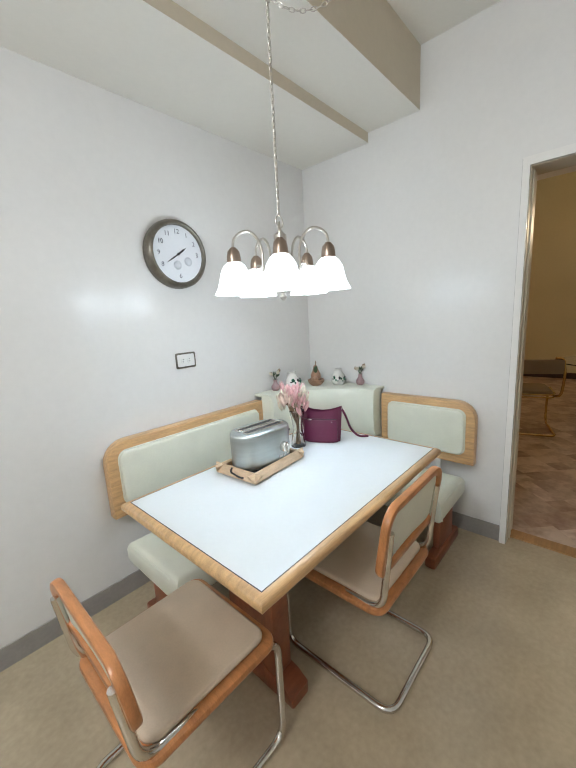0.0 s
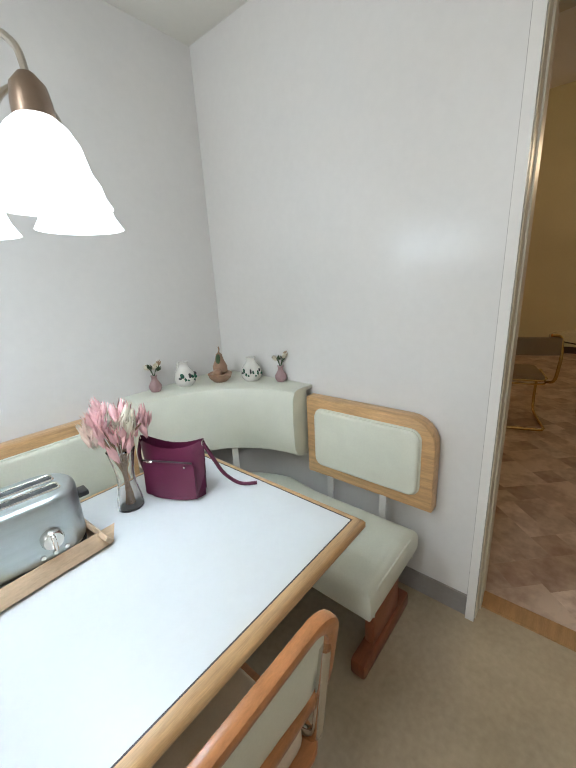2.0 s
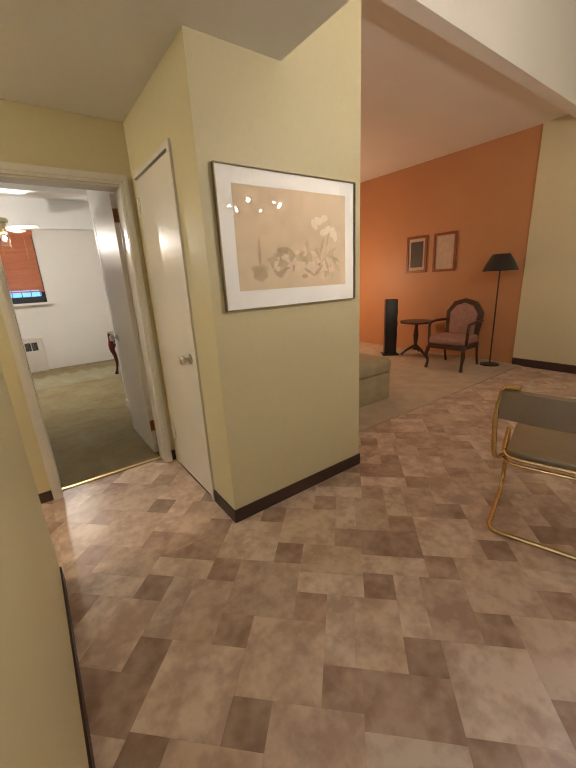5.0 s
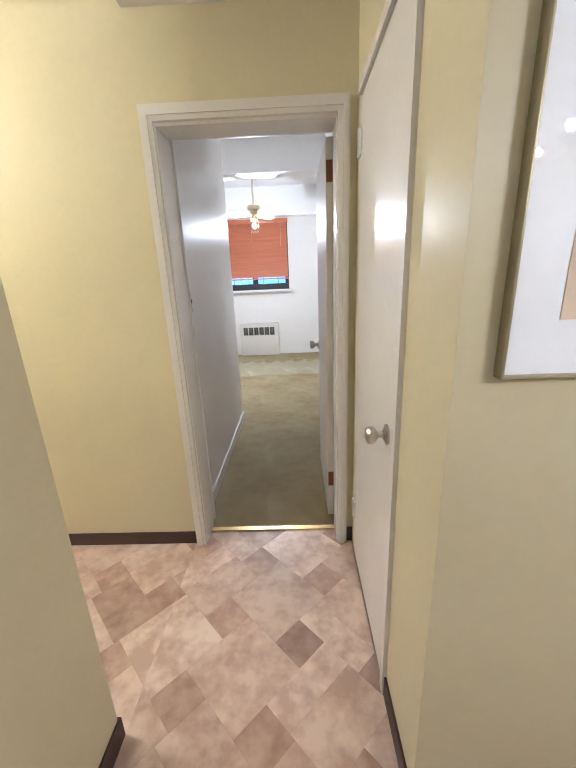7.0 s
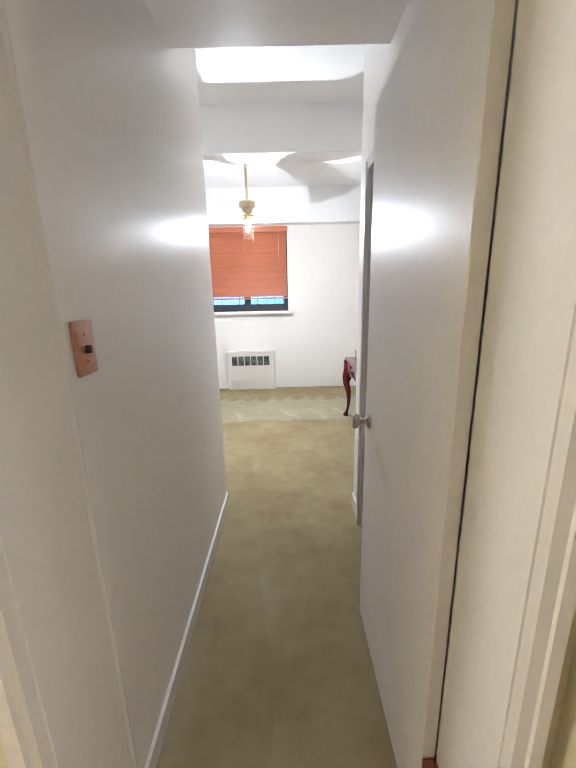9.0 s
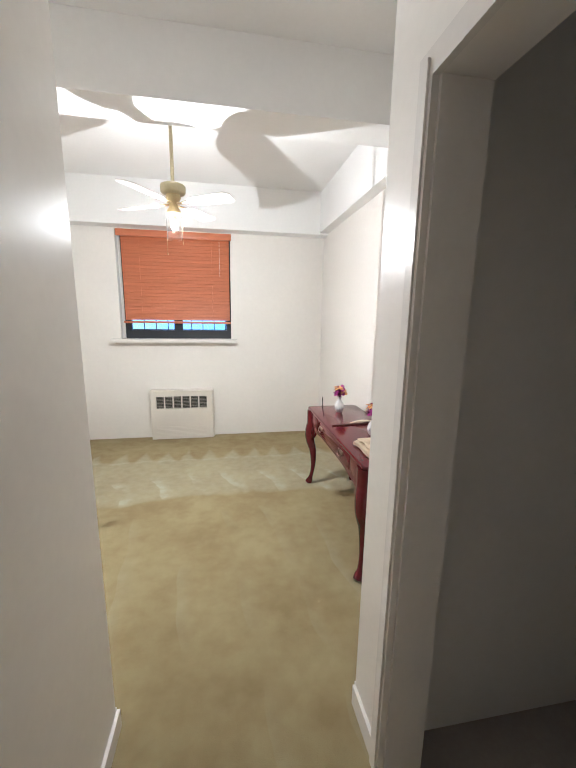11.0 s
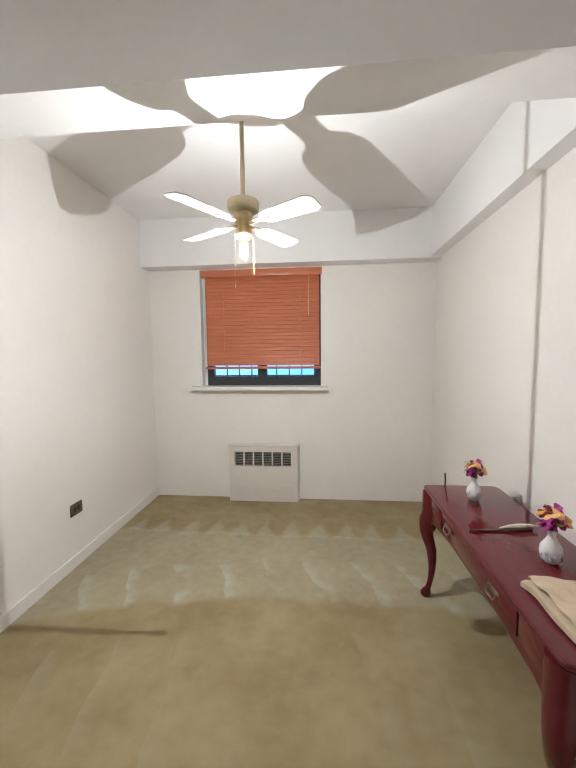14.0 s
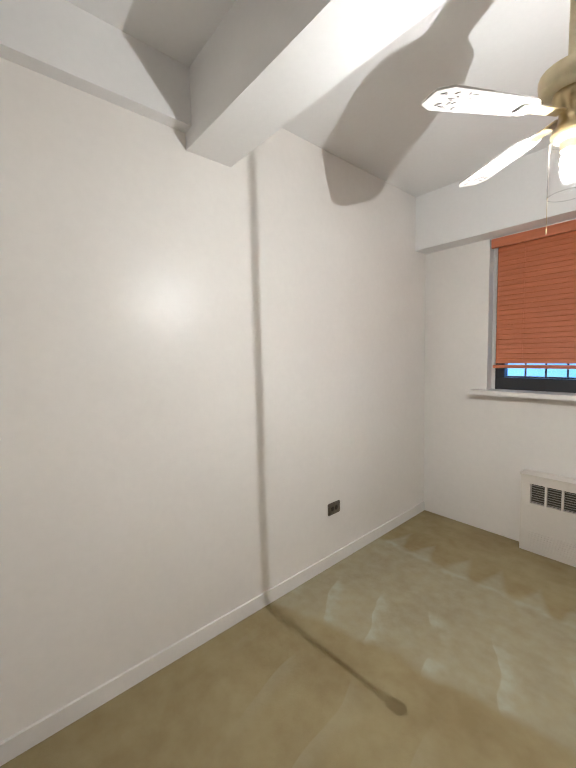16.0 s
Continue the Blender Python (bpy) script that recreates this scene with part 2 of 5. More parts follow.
structure("ceiling_corridor", [(-0.826, 0.07, 0.2, 1.28, 2.40, 2.95)], BPAINT, "dropped white corridor ceiling", "ceiling")
structure("ceiling_bedroom", [(WL, WR, 1.28, WN, 2.90, 2.96)], CEIL, "white bedroom ceiling", "ceiling")
structure("beam_bedroom", [(WL, 0.70, 2.81, 3.065, 2.56, 2.90)], CEIL, "boxed white ceiling beam", "beam")
structure("soffit_north", [(WL, WR, 4.97, WN, 2.44, 2.90)], CEIL, "boxed white soffit above the window", "soffit")
structure("soffit_east", [(0.70, WR, 1.80, 4.97, 2.46, 2.90)], CEIL, "boxed white soffit along the wall", "soffit")
structure("soffit_west", [(WL, WL + 0.07, 1.851, 2.81, 2.64, 2.90)], CEIL, "boxed white soffit along the wall", "soffit")
CARPET = mat("bedroom_carpet", (0.30, 0.25, 0.125), 0.95, scale=2.4, fine=11, bump=0.0, dark=(0.24, 0.185, 0.082), edge=(0.55, 0.95))


def vacuum_marks(m):
    """Brushed pile: one pale swathe across the room with a zigzag far side, slanting strokes in it and faint strokes before it."""
    nt = m.node_tree
    b = nt.nodes["Principled BSDF"]
    old = b.inputs["Base Color"].links[0].from_socket

    def op(kind, a, c=0.0, d=None):
        n = nt.nodes.new("ShaderNodeMath")
        n.operation = kind
        for k, v in enumerate((a, c, d)):
            if v is None:
                continue
            if isinstance(v, (int, float)):
                n.inputs[k].default_value = v
            else:
                nt.links.new(v, n.inputs[k])
        return n.outputs[0]

    def ease(v, lo, hi, to=1.0):
        n = nt.nodes.new("ShaderNodeMapRange")
        n.interpolation_type = "SMOOTHSTEP"
        n.inputs["From Min"].default_value, n.inputs["From Max"].default_value, n.inputs["To Max"].default_value = lo, hi, to
        nt.links.new(v, n.inputs["Value"])
        return n.outputs[0]

    def cloud(scale, detail):
        n = nt.nodes.new("ShaderNodeTexNoise")
        n.inputs["Scale"].default_value, n.inputs["Detail"].default_value = scale, detail
        nt.links.new(co.outputs["Object"], n.inputs["Vector"])
        return n.outputs["Fac"]

    co = nt.nodes.new("ShaderNodeTexCoord")
    sep = nt.nodes.new("ShaderNodeSeparateXYZ")
    nt.links.new(co.outputs["Object"], sep.inputs[0])
    slow, mid, quick = cloud(1.1, 2), cloud(3.5, 3), cloud(16, 4)
    x = op("MULTIPLY_ADD", op("SUBTRACT", slow, 0.5), 0.35, sep.outputs[0])
    y = op("MULTIPLY_ADD", op("SUBTRACT", mid, 0.5), 0.16, sep.outputs[1])
    bow = op("ADD", x, 0.3)
    over = op("SUBTRACT", y, op("MULTIPLY_ADD", op("MULTIPLY", bow, bow), -0.10, 3.57))
    beyond = op("SUBTRACT", y, 4.36)
    swathe = op("MULTIPLY", ease(over, -0.03, 0.06), op("SUBTRACT", 1, ease(beyond, -0.02, 0.05)))
    tooth = op("ABSOLUTE", op("SUBTRACT", op("FRACT", op("DIVIDE", x, 0.235)), 0.5))
    height = op("MULTIPLY_ADD", mid, 1.1, 0.12)
    zig = op("MULTIPLY", ease(op("SUBTRACT", op("SUBTRACT", 0.46, op("DIVIDE", beyond, height)), tooth), -0.02, 0.22), ease(beyond, -0.04, 0.02))
    line = op("FRACT", op("MULTIPLY_ADD", op("MULTIPLY_ADD", y, 0.52, x), 3.03, -0.77))
    stroke = op("MULTIPLY", op("MULTIPLY", op("SUBTRACT", 1, ease(line, 0.03, 0.42)), ease(line, 0.0, 0.03)), ease(mid, 0.36, 0.55))
    stroke = op("MULTIPLY", stroke, op("MULTIPLY", ease(over, -0.02, 0.05), op("SUBTRACT", 1, ease(over, 0.36, 0.52))))
    row = op("FRACT", op("MULTIPLY_ADD", op("MULTIPLY_ADD", y, 0.12, x), 3.1, 0.2))
    faint = op("MULTIPLY", op("MULTIPLY", op("SUBTRACT", 1, ease(row, 0.02, 0.35)), ease(row, 0.0, 0.02)), op("MULTIPLY", ease(slow, 0.42, 0.62), op("SUBTRACT", 1, ease(over, -0.35, -0.2))))
    total = op("ADD", op("ADD", op("MULTIPLY", swathe, 0.40), op("MULTIPLY", zig, 0.42)), op("ADD", op("MULTIPLY", stroke, 0.42), op("MULTIPLY", faint, 0.20)))
    total = op("MULTIPLY", total, op("MULTIPLY_ADD", quick, 1.5, 0.2))
    mixer = nt.nodes.new("ShaderNodeMix")
    mixer.data_type = "RGBA"
    nt.links.new(total, mixer.inputs["Factor"])
    nt.links.new(old, mixer.inputs["A"])
    mixer.inputs["B"].default_value = (0.415, 0.40, 0.295, 1)
    nt.links.new(mixer.outputs["Result"], b.inputs["Base Color"])
    pile = nt.nodes.new("ShaderNodeBump")
    pile.inputs["Strength"].default_value, pile.inputs["Distance"].default_value = 0.45, 0.008
    nt.links.new(op("MULTIPLY_ADD", cloud(320, 2), 0.6, op("MULTIPLY", cloud(45, 3), 0.6)), pile.inputs["Height"])
    nt.links.new(pile.outputs[0], b.inputs["Normal"])


vacuum_marks(CARPET)
structure("floor_bedroom", [(-2.3, 0.95, 0.1, 5.3, -0.1, 0)], CARPET, "olive tan cut-pile carpet with vacuum marks", "floor")
# ---- things ----


def rbox(x0, x1, y0, y1, z0, z1, r=0.006, seg=2, bm=None):
    own = bm is None
    bm = bm or bmesh.new()
    vs = box(bm, x0, x1, y0, y1, z0, z1)
    if r > 0:
        es = list({e for v in vs for e in v.link_edges})
        bmesh.ops.bevel(bm, geom=es, offset=r, segments=seg, profile=0.5, affect="EDGES", clamp_overlap=True)
    return bm


def slab(poly, z0, z1, r=0.0, seg=2):
    """A flat shape of the outline poly, from z0 to z1, its long edges rounded by r."""
    bm = bmesh.new()
    lo = [bm.verts.new((x, y, z0)) for x, y in poly]
    hi = [bm.verts.new((x, y, z1)) for x, y in poly]
    n = len(poly)
    bm.faces.new(hi)
    bm.faces.new(lo[::-1])
    for k in range(n):
        bm.faces.new((lo[k], lo[(k + 1) % n], hi[(k + 1) % n], hi[k]))
    bmesh.ops.recalc_face_normals(bm, faces=bm.faces)
    if r > 0:
        es = [e for e in bm.edges if abs(e.verts[0].co.z - e.verts[1].co.z) < 1e-6]
        bmesh.ops.bevel(bm, geom=es, offset=r, segments=seg, profile=0.5, affect="EDGES", clamp_overlap=True)
    return bm


def rounded_rect(x0, x1, y0, y1, r, n=5):
    pts = []
    for cx, cy, a in ((x1 - r, y1 - r, 0), (x0 + r, y1 - r, 90), (x0 + r, y0 + r, 180), (x1 - r, y0 + r, 270)):
        for k in range(n + 1):
            t = radians(a + 90 * k / n)
            pts.append((cx + r * math.cos(t), cy + r * math.sin(t)))
    return pts


def lathe(profile, seg=24, bm=None, at=(0, 0, 0), squash=1.0):
    bm = bm or bmesh.new()
    rings = []
    for r, z in profile:
        rings.append([bm.verts.new((at[0] + max(r, 1e-4) * math.cos(2 * math.pi * k / seg), at[1] + squash * max(r, 1e-4) * math.sin(2 * math.pi * k / seg), at[2] + z)) for k in range(seg)])
    for a, b in zip(rings, rings[1:]):
        for k in range(seg):
            bm.faces.new((a[k], a[(k + 1) % seg], b[(k + 1) % seg], b[k]))
    bm.faces.new(rings[0][::-1])
    bm.faces.new(rings[-1])
    bmesh.ops.recalc_face_normals(bm, faces=bm.faces)
    return bm


def bend(points, r, n=6):
    """A polyline with its inner corners rounded by r."""
    ps = [Vector(p) for p in points]
    out = [ps[0]]
    for a, b, c in zip(ps, ps[1:], ps[2:]):
        u, w = (a - b).normalized(), (c - b).normalized()
        rr = min(r, (a - b).length * 0.49, (c - b).length * 0.49)
        p, q = b + u * rr, b + w * rr
        for k in range(n + 1):
            t = k / n
            out.append(p * (1 - t) ** 2 + b * 2 * t * (1 - t) + q * t * t)
    out.append(ps[-1])
    return out


def tube(points, r, seg=10, bm=None, closed=False, taper=None):
    bm = bm or bmesh.new()
    ps = [Vector(p) for p in points]
    n = len(ps)
    rings, up = [], None
    for k, p in enumerate(ps):
        a = ps[(k - 1) % n] if closed or k else p
        b = ps[(k + 1) % n] if closed or k < n - 1 else p
        d = (b - a).normalized()
        if up is None:
            up = d.orthogonal().normalized()
        up = (up - d * up.dot(d)).normalized()
        side = d.cross(up)
        rr = taper[k] if taper else r
        rings.append([bm.verts.new(p + (up * math.cos(2 * math.pi * j / seg) + side * math.sin(2 * math.pi * j / seg)) * rr) for j in range(seg)])
    pairs = list(zip(rings, rings[1:])) + ([(rings[-1], rings[0])] if closed else [])
    for a, b in pairs:
        for j in range(seg):
            bm.faces.new((a[j], a[(j + 1) % seg], b[(j + 1) % seg], b[j]))
    if not closed:
        bm.faces.new(rings[0][::-1])
        bm.faces.new(rings[-1])
    bmesh.ops.recalc_face_normals(bm, faces=bm.faces)
    return bm


def smooth_path(points, n=5):
    """Catmull-Rom through the points."""
    ps = [Vector(p) for p in points]
    ps = [ps[0] * 2 - ps[1]] + ps + [ps[-1] * 2 - ps[-2]]
    out = []
    for a, b, c, d in zip(ps, ps[1:], ps[2:], ps[3:]):
        for k in range(n):
            t = k / n
            out.append(0.5 * (2 * b + (c - a) * t + (2 * a - 5 * b + 4 * c - d) * t * t + (3 * b - a - 3 * c + d) * t ** 3))
    return out + [ps[-2]]


def turned(bm, m):
    bmesh.ops.transform(bm, matrix=m, verts=bm.verts)
    return bm


def ball(r, at=(0, 0, 0), sx=1, sy=1, sz=1, u=14, v=9, bm=None):
    bm = bm or bmesh.new()
    bmesh.ops.create_uvsphere(bm, u_segments=u, v_segments=v, radius=r, matrix=Matrix.Translation(at) @ Matrix.Diagonal((sx, sy, sz, 1)))
    return bm


def word(name, text, size, material, parent, at, label="", depth=0.0006):
    """Lettering in the built-in font, turned into a mesh."""
    cu = bpy.data.curves.new(name, "FONT")
    cu.body, cu.size, cu.align_x, cu.align_y, cu.extrude = text, size, "CENTER", "CENTER", depth
    tmp = new("lettering_source", cu)
    me = bpy.data.meshes.new_from_object(tmp)
    bpy.data.objects.remove(tmp)
    me.materials.clear()
    me.materials.append(material)
    ob = new(name, me)
    ob.parent = parent
    ob.matrix_basis = at
    return tagged(ob, label)


OAK = mat("golden_oak", (0.62, 0.385, 0.18), 0.35, vary=0.16, scale=5, fine=40, bump=0.04, stretch=(14, 1.2, 14))
OAKV = mat("golden_oak_upright", (0.62, 0.385, 0.18), 0.35, vary=0.16, scale=5, fine=40, bump=0.04, stretch=(14, 14, 1.2))
OAKX = mat("golden_oak_rail", (0.62, 0.385, 0.18), 0.35, vary=0.16, scale=5, fine=40, bump=0.04, stretch=(1.2, 14, 14))
CHAIRWOOD = mat("orange_stained_wood", (0.52, 0.22, 0.08), 0.28, vary=0.16, scale=6, fine=40, bump=0.03, stretch=(3, 10, 3))
REDWOOD = mat("reddish_stained_wood", (0.27, 0.085, 0.035), 0.38, vary=0.18, scale=5, fine=35, bump=0.03, stretch=(2, 10, 2))
VINYL = mat("pale_green_vinyl", (0.73, 0.74, 0.63), 0.33, vary=0.04, scale=8, fine=180, bump=0.05)
TANFAB = mat("tan_seat_vinyl", (0.62, 0.49, 0.36), 0.28, vary=0.06, scale=9, fine=200, bump=0.05)
LAMINATE = mat("white_laminate", (0.67, 0.69, 0.685), 0.3, vary=0.02, scale=4, fine=60, bump=0.01)
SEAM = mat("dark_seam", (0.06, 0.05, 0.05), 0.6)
CHROME = mat("chrome_tube", (0.72, 0.69, 0.65), 0.16, metal=1.0, vary=0.05, bump=0.01)
NICKEL = mat("brushed_nickel", (0.56, 0.52, 0.46), 0.28, metal=1.0, vary=0.08, bump=0.02)
STEEL = mat("brushed_steel", (0.47, 0.51, 0.51), 0.36, metal=1.0, vary=0.06, scale=4, fine=120, bump=0.02, stretch=(1, 1, 12))
BLACK = mat("black_plastic", (0.02, 0.02, 0.022), 0.4, vary=0.1)
WHITEPL = mat("white_plastic", (0.74, 0.72, 0.68), 0.35, vary=0.02)
LIGHTWOOD = mat("pale_tray_wood", (0.60, 0.43, 0.28), 0.5, vary=0.14, scale=6, fine=50, stretch=(2, 12, 12))
PLUM = mat("plum_leather", (0.115, 0.012, 0.045), 0.36, vary=0.1, scale=10, fine=220, bump=0.06)
PEWTER = mat("aged_pewter_rim", (0.20, 0.18, 0.145), 0.35, metal=0.8, vary=0.2, scale=12)
DIAL = mat("white_dial", (0.74, 0.75, 0.77), 0.5, vary=0.02)
INK = mat("dark_ink", (0.045, 0.04, 0.04), 0.5)
DIALINK = mat("grey_dial_ink", (0.17, 0.17, 0.19), 0.5)
GLASS = clear("clear_glass")
CERAMIC = mat("white_ceramic", (0.72, 0.70, 0.64), 0.2, vary=0.04, scale=12)
MAUVE = mat("mauve_ceramic", (0.38, 0.24, 0.24), 0.3, vary=0.1, scale=14)
LEAF = mat("dark_leaf", (0.05, 0.09, 0.035), 0.5, vary=0.25, scale=30)
PETALPINK = mat("pink_petal", (0.78, 0.46, 0.45), 0.6, vary=0.14, scale=25)
PETALPEACH = mat("peach_petal", (0.76, 0.58, 0.48), 0.6, vary=0.14, scale=25)
PETALWHITE = mat("cream_petal", (0.72, 0.66, 0.52), 0.6, vary=0.1, scale=25)
STEM = mat("dry_stem", (0.33, 0.22, 0.13), 0.6, vary=0.15, scale=20)
LEAFGLAZE = mat("green_leaf_glaze", (0.04, 0.14, 0.085), 0.25, vary=0.3, scale=40)
TERRA = mat("tan_pottery", (0.37, 0.22, 0.14), 0.45, vary=0.14, scale=14)
SHADE = glow("lit_frosted_glass", (0.92, 0.96, 1.0), 1.8)
BULB = glow("lit_bulb", (1.0, 0.78, 0.52), 30)

# ---- kitchen ----
TX0, TX1, TY0, TY1 = -2.774, -1.612, -2.293, -1.565
table = thing("breakfast_table", (-2.19, -1.93, 0), "white laminate breakfast table with a rounded oak edge", "table")
ox, oy = 2.19, 1.93
part("tabletop", rbox(TX0 + ox, TX1 + ox, TY0 + oy, TY1 + oy, 0.715, 0.75, 0.001, 1), LAMINATE, table, "white laminate top", False)
part("seam", rbox(TX0 + ox - 0.0045, TX1 + ox + 0.0045, TY0 + oy - 0.0045, TY1 + oy + 0.0045, 0.716, 0.7496, 0, 1), SEAM, table, "dark seam round the laminate", False)
band = bmesh.new()
loops = []
for cx, cy, sx, sy in ((TX0, TY0, -1, -1), (TX1, TY0, 1, -1), (TX1, TY1, 1, 1), (TX0, TY1, -1, 1)):
    loops.append([band.verts.new((cx + ox + sx * d, cy + oy + sy * d, z)) for d, z in ((0.0035, 0.709), (0.0035, 0.7505), (0.014, 0.7495), (0.023, 0.745), (0.029, 0.736), (0.029, 0.722), (0.023, 0.713), (0.014, 0.709))])
for k in range(4):
    p, q = loops[k], loops[(k + 1) % 4]
    for j in range(8):
        band.faces.new((p[j], p[(j + 1) % 8], q[(j + 1) % 8], q[j]))
bmesh.ops.recalc_face_normals(band, faces=band.faces)
part("edge_band", band, OAKX, table, "rounded oak edge band")
for x in (-0.30, 0.27):
    part("post", rbox(x - 0.045, x + 0.045, -0.13, 0.13, 0.06, 0.715, 0.012), REDWOOD, table)
    part("foot", turned(slab([(-0.29, 0.0), (-0.29, 0.045), (-0.24, 0.075), (-0.1, 0.1), (0.1, 0.1), (0.24, 0.075), (0.29, 0.045), (0.29, 0.0)], -0.05, 0.05, 0.012), Matrix.Translation((x, 0.08, 0)) @ Matrix(((0, 0, 1, 0), (1, 0, 0, 0), (0, 1, 0, 0), (0, 0, 0, 1)))), REDWOOD, table)


def cantilever_chair(m, label, group, low=0.0, tall=0.27):
    c = thing("cantilever_chair", m, label, "chair", group)
    side = [(0.2, -0.245, 0.73 - low), (0.2, -0.215, 0.43), (0.2, 0.235, 0.40), (0.2, 0.235, 0.0135), (0.2, -0.25, 0.0135)]
    path = side + [(-x, y, z) for x, y, z in side[::-1]]
    part("tube_frame", tube(bend(path, 0.06), 0.0125), CHROME, c, "bent chrome tube frame")
    part("seat_frame", slab(rounded_rect(-0.225, 0.225, -0.225, 0.225, 0.05), 0.405, 0.432, 0.01), CHAIRWOOD, c, "orange-stained wooden seat frame")
    part("seat", slab(rounded_rect(-0.198, 0.198, -0.198, 0.198, 0.04), 0.4325, 0.456, 0.014, 3), TANFAB, c, "tan padded seat")
    lean = pose(0, -0.205, 0.55 - low * 0.3, 8)
    frame_bm = bmesh.new()
    outer, inner = rounded_rect(-0.24, 0.24, 0.0, tall, 0.07, 6), rounded_rect(-0.205, 0.205, 0.034, tall - 0.034, 0.045, 6)
    rows = []
    for pts, d in ((outer, -0.014), (outer, 0.014), (inner, 0.014), (inner, -0.014)):
        rows.append([frame_bm.verts.new((x, d - 0.22 * (x * x - 0.02), y)) for x, y in pts])
    for a, b in zip(rows, rows[1:] + rows[:1]):
        for k in range(len(a)):
            frame_bm.faces.new((a[k], a[(k + 1) % len(a)], b[(k + 1) % len(a)], b[k]))
    bmesh.ops.recalc_face_normals(frame_bm, faces=frame_bm.faces)
    bmesh.ops.bevel(frame_bm, geom=[e for e in frame_bm.edges if abs(e.calc_face_angle(0)) > 1.0], offset=0.008, segments=2, profile=0.5, affect="EDGES", clamp_overlap=True)
    part("back_frame", turned(frame_bm, lean), CHAIRWOOD, c, "curved orange-stained back frame")
    pad = bmesh.new()
    cols, lines = 8, 4
    for d, s in ((0.016, 1), (-0.011, -1)):
        grid = [[pad.verts.new((x, d * (1 if 0 < i < cols and 0 < j < lines else 0.3) - 0.22 * (x * x - 0.02), z)) for j, z in enumerate(np.linspace(0.032, tall - 0.032, lines + 1))] for i, x in enumerate(np.linspace(-0.207, 0.207, cols + 1))]
        for i in range(cols):
            for j in range(lines):
                q = (grid[i][j], grid[i + 1][j], grid[i + 1][j + 1], grid[i][j + 1])
                pad.faces.new(q if s < 0 else q[::-1])
    part("backrest", turned(pad, lean), VINYL, c, "pale padded back panel")
    for x in (-0.2, 0.2):
        part("back_bolt", lathe([(0.009, -0.006), (0.009, 0.004), (0.004, 0.008)], 10, at=(x, -0.245, 0.70 - low)), CHROME, c)
    return c


cantilever_chair(pose(-2.135, -2.18, 0, 0, 0, 0), "chrome cantilever chair with tan seat, tucked under the table", "chairs at the breakfast table")
cantilever_chair(pose(-2.855, -1.97, 0, 0, 0, -90), "chrome cantilever chair with tan seat, pulled out from the table end", "chairs at the breakfast table", 0.06, 0.20)

# corner bench: seat, three backs, feet
bench = thing("corner_bench", (KE, KN, 0), "pale green upholstered corner bench with oak-framed backs", "bench")
arc = [(-0.64 + 0.54 * math.cos(radians(a)), -0.66 + 0.54 * math.sin(radians(a))) for a in range(90, -1, -9)]
seat_poly = [(-1.70, -0.20), (-1.70, -0.645)] + [(-0.62, -0.645), (-0.56, -0.66), (-0.53, -0.70), (-0.52, -0.76)] + [(-0.52, -1.245), (-0.115, -1.245)] + [(-0.115, -0.76)] + [(x + 0.02, y + 0.0) for x, y in arc[::-1][1:]] + [(-0.9, -0.20)]
part("seat", slab(seat_poly, 0.285, 0.425, 0.05, 4), VINYL, bench, "puffy pale green vinyl seat")
for q in ([(-1.690, -0.235, 0.40), (-1.690, -0.60, 0.40)], [(-0.48, -1.236, 0.40), (-0.155, -1.236, 0.40)]):
    part("piping", tube(bend([(q[0][0], q[0][1], 0.30), q[0], q[1], (q[1][0], q[1][1], 0.30)], 0.04), 0.005, 6), VINYL, bench, "stitched piping")
corner = bmesh.new()
ring = []
for x, y in arc:
    d = Vector((x + 0.64, y + 0.66, 0)).normalized()
    col = []
    for off, z in ((0.0, 0.56), (-0.035, 0.575), (-0.055, 0.62), (-0.06, 0.74), (-0.055, 0.86), (-0.04, 0.895), (-0.015, 0.905), (0.05, 0.905), (0.05, 0.56)):
        col.append(corner.verts.new((x + d.x * off, y + d.y * off, z)))
    ring.append(col)
for a, b in zip(ring, ring[1:]):
    for j in range(len(a)):
        corner.faces.new((a[j], a[(j + 1) % len(a)], b[(j + 1) % len(a)], b[j]))
corner.faces.new(ring[0])
corner.faces.new(ring[-1][::-1])
bmesh.ops.recalc_face_normals(corner, faces=corner.faces)
part("corner_back", corner, VINYL, bench, "curved upholstered corner back")
part("corner_shelf", slab([(x + 0.045 * (x + 0.64) / 0.54, y + 0.045 * (y + 0.66) / 0.54) for x, y in arc] + [(-0.004, -0.66), (-0.004, -0.004), (-0.64, -0.004)], 0.885, 0.901, 0.0), VINYL, bench, "pale covered corner shelf", False)


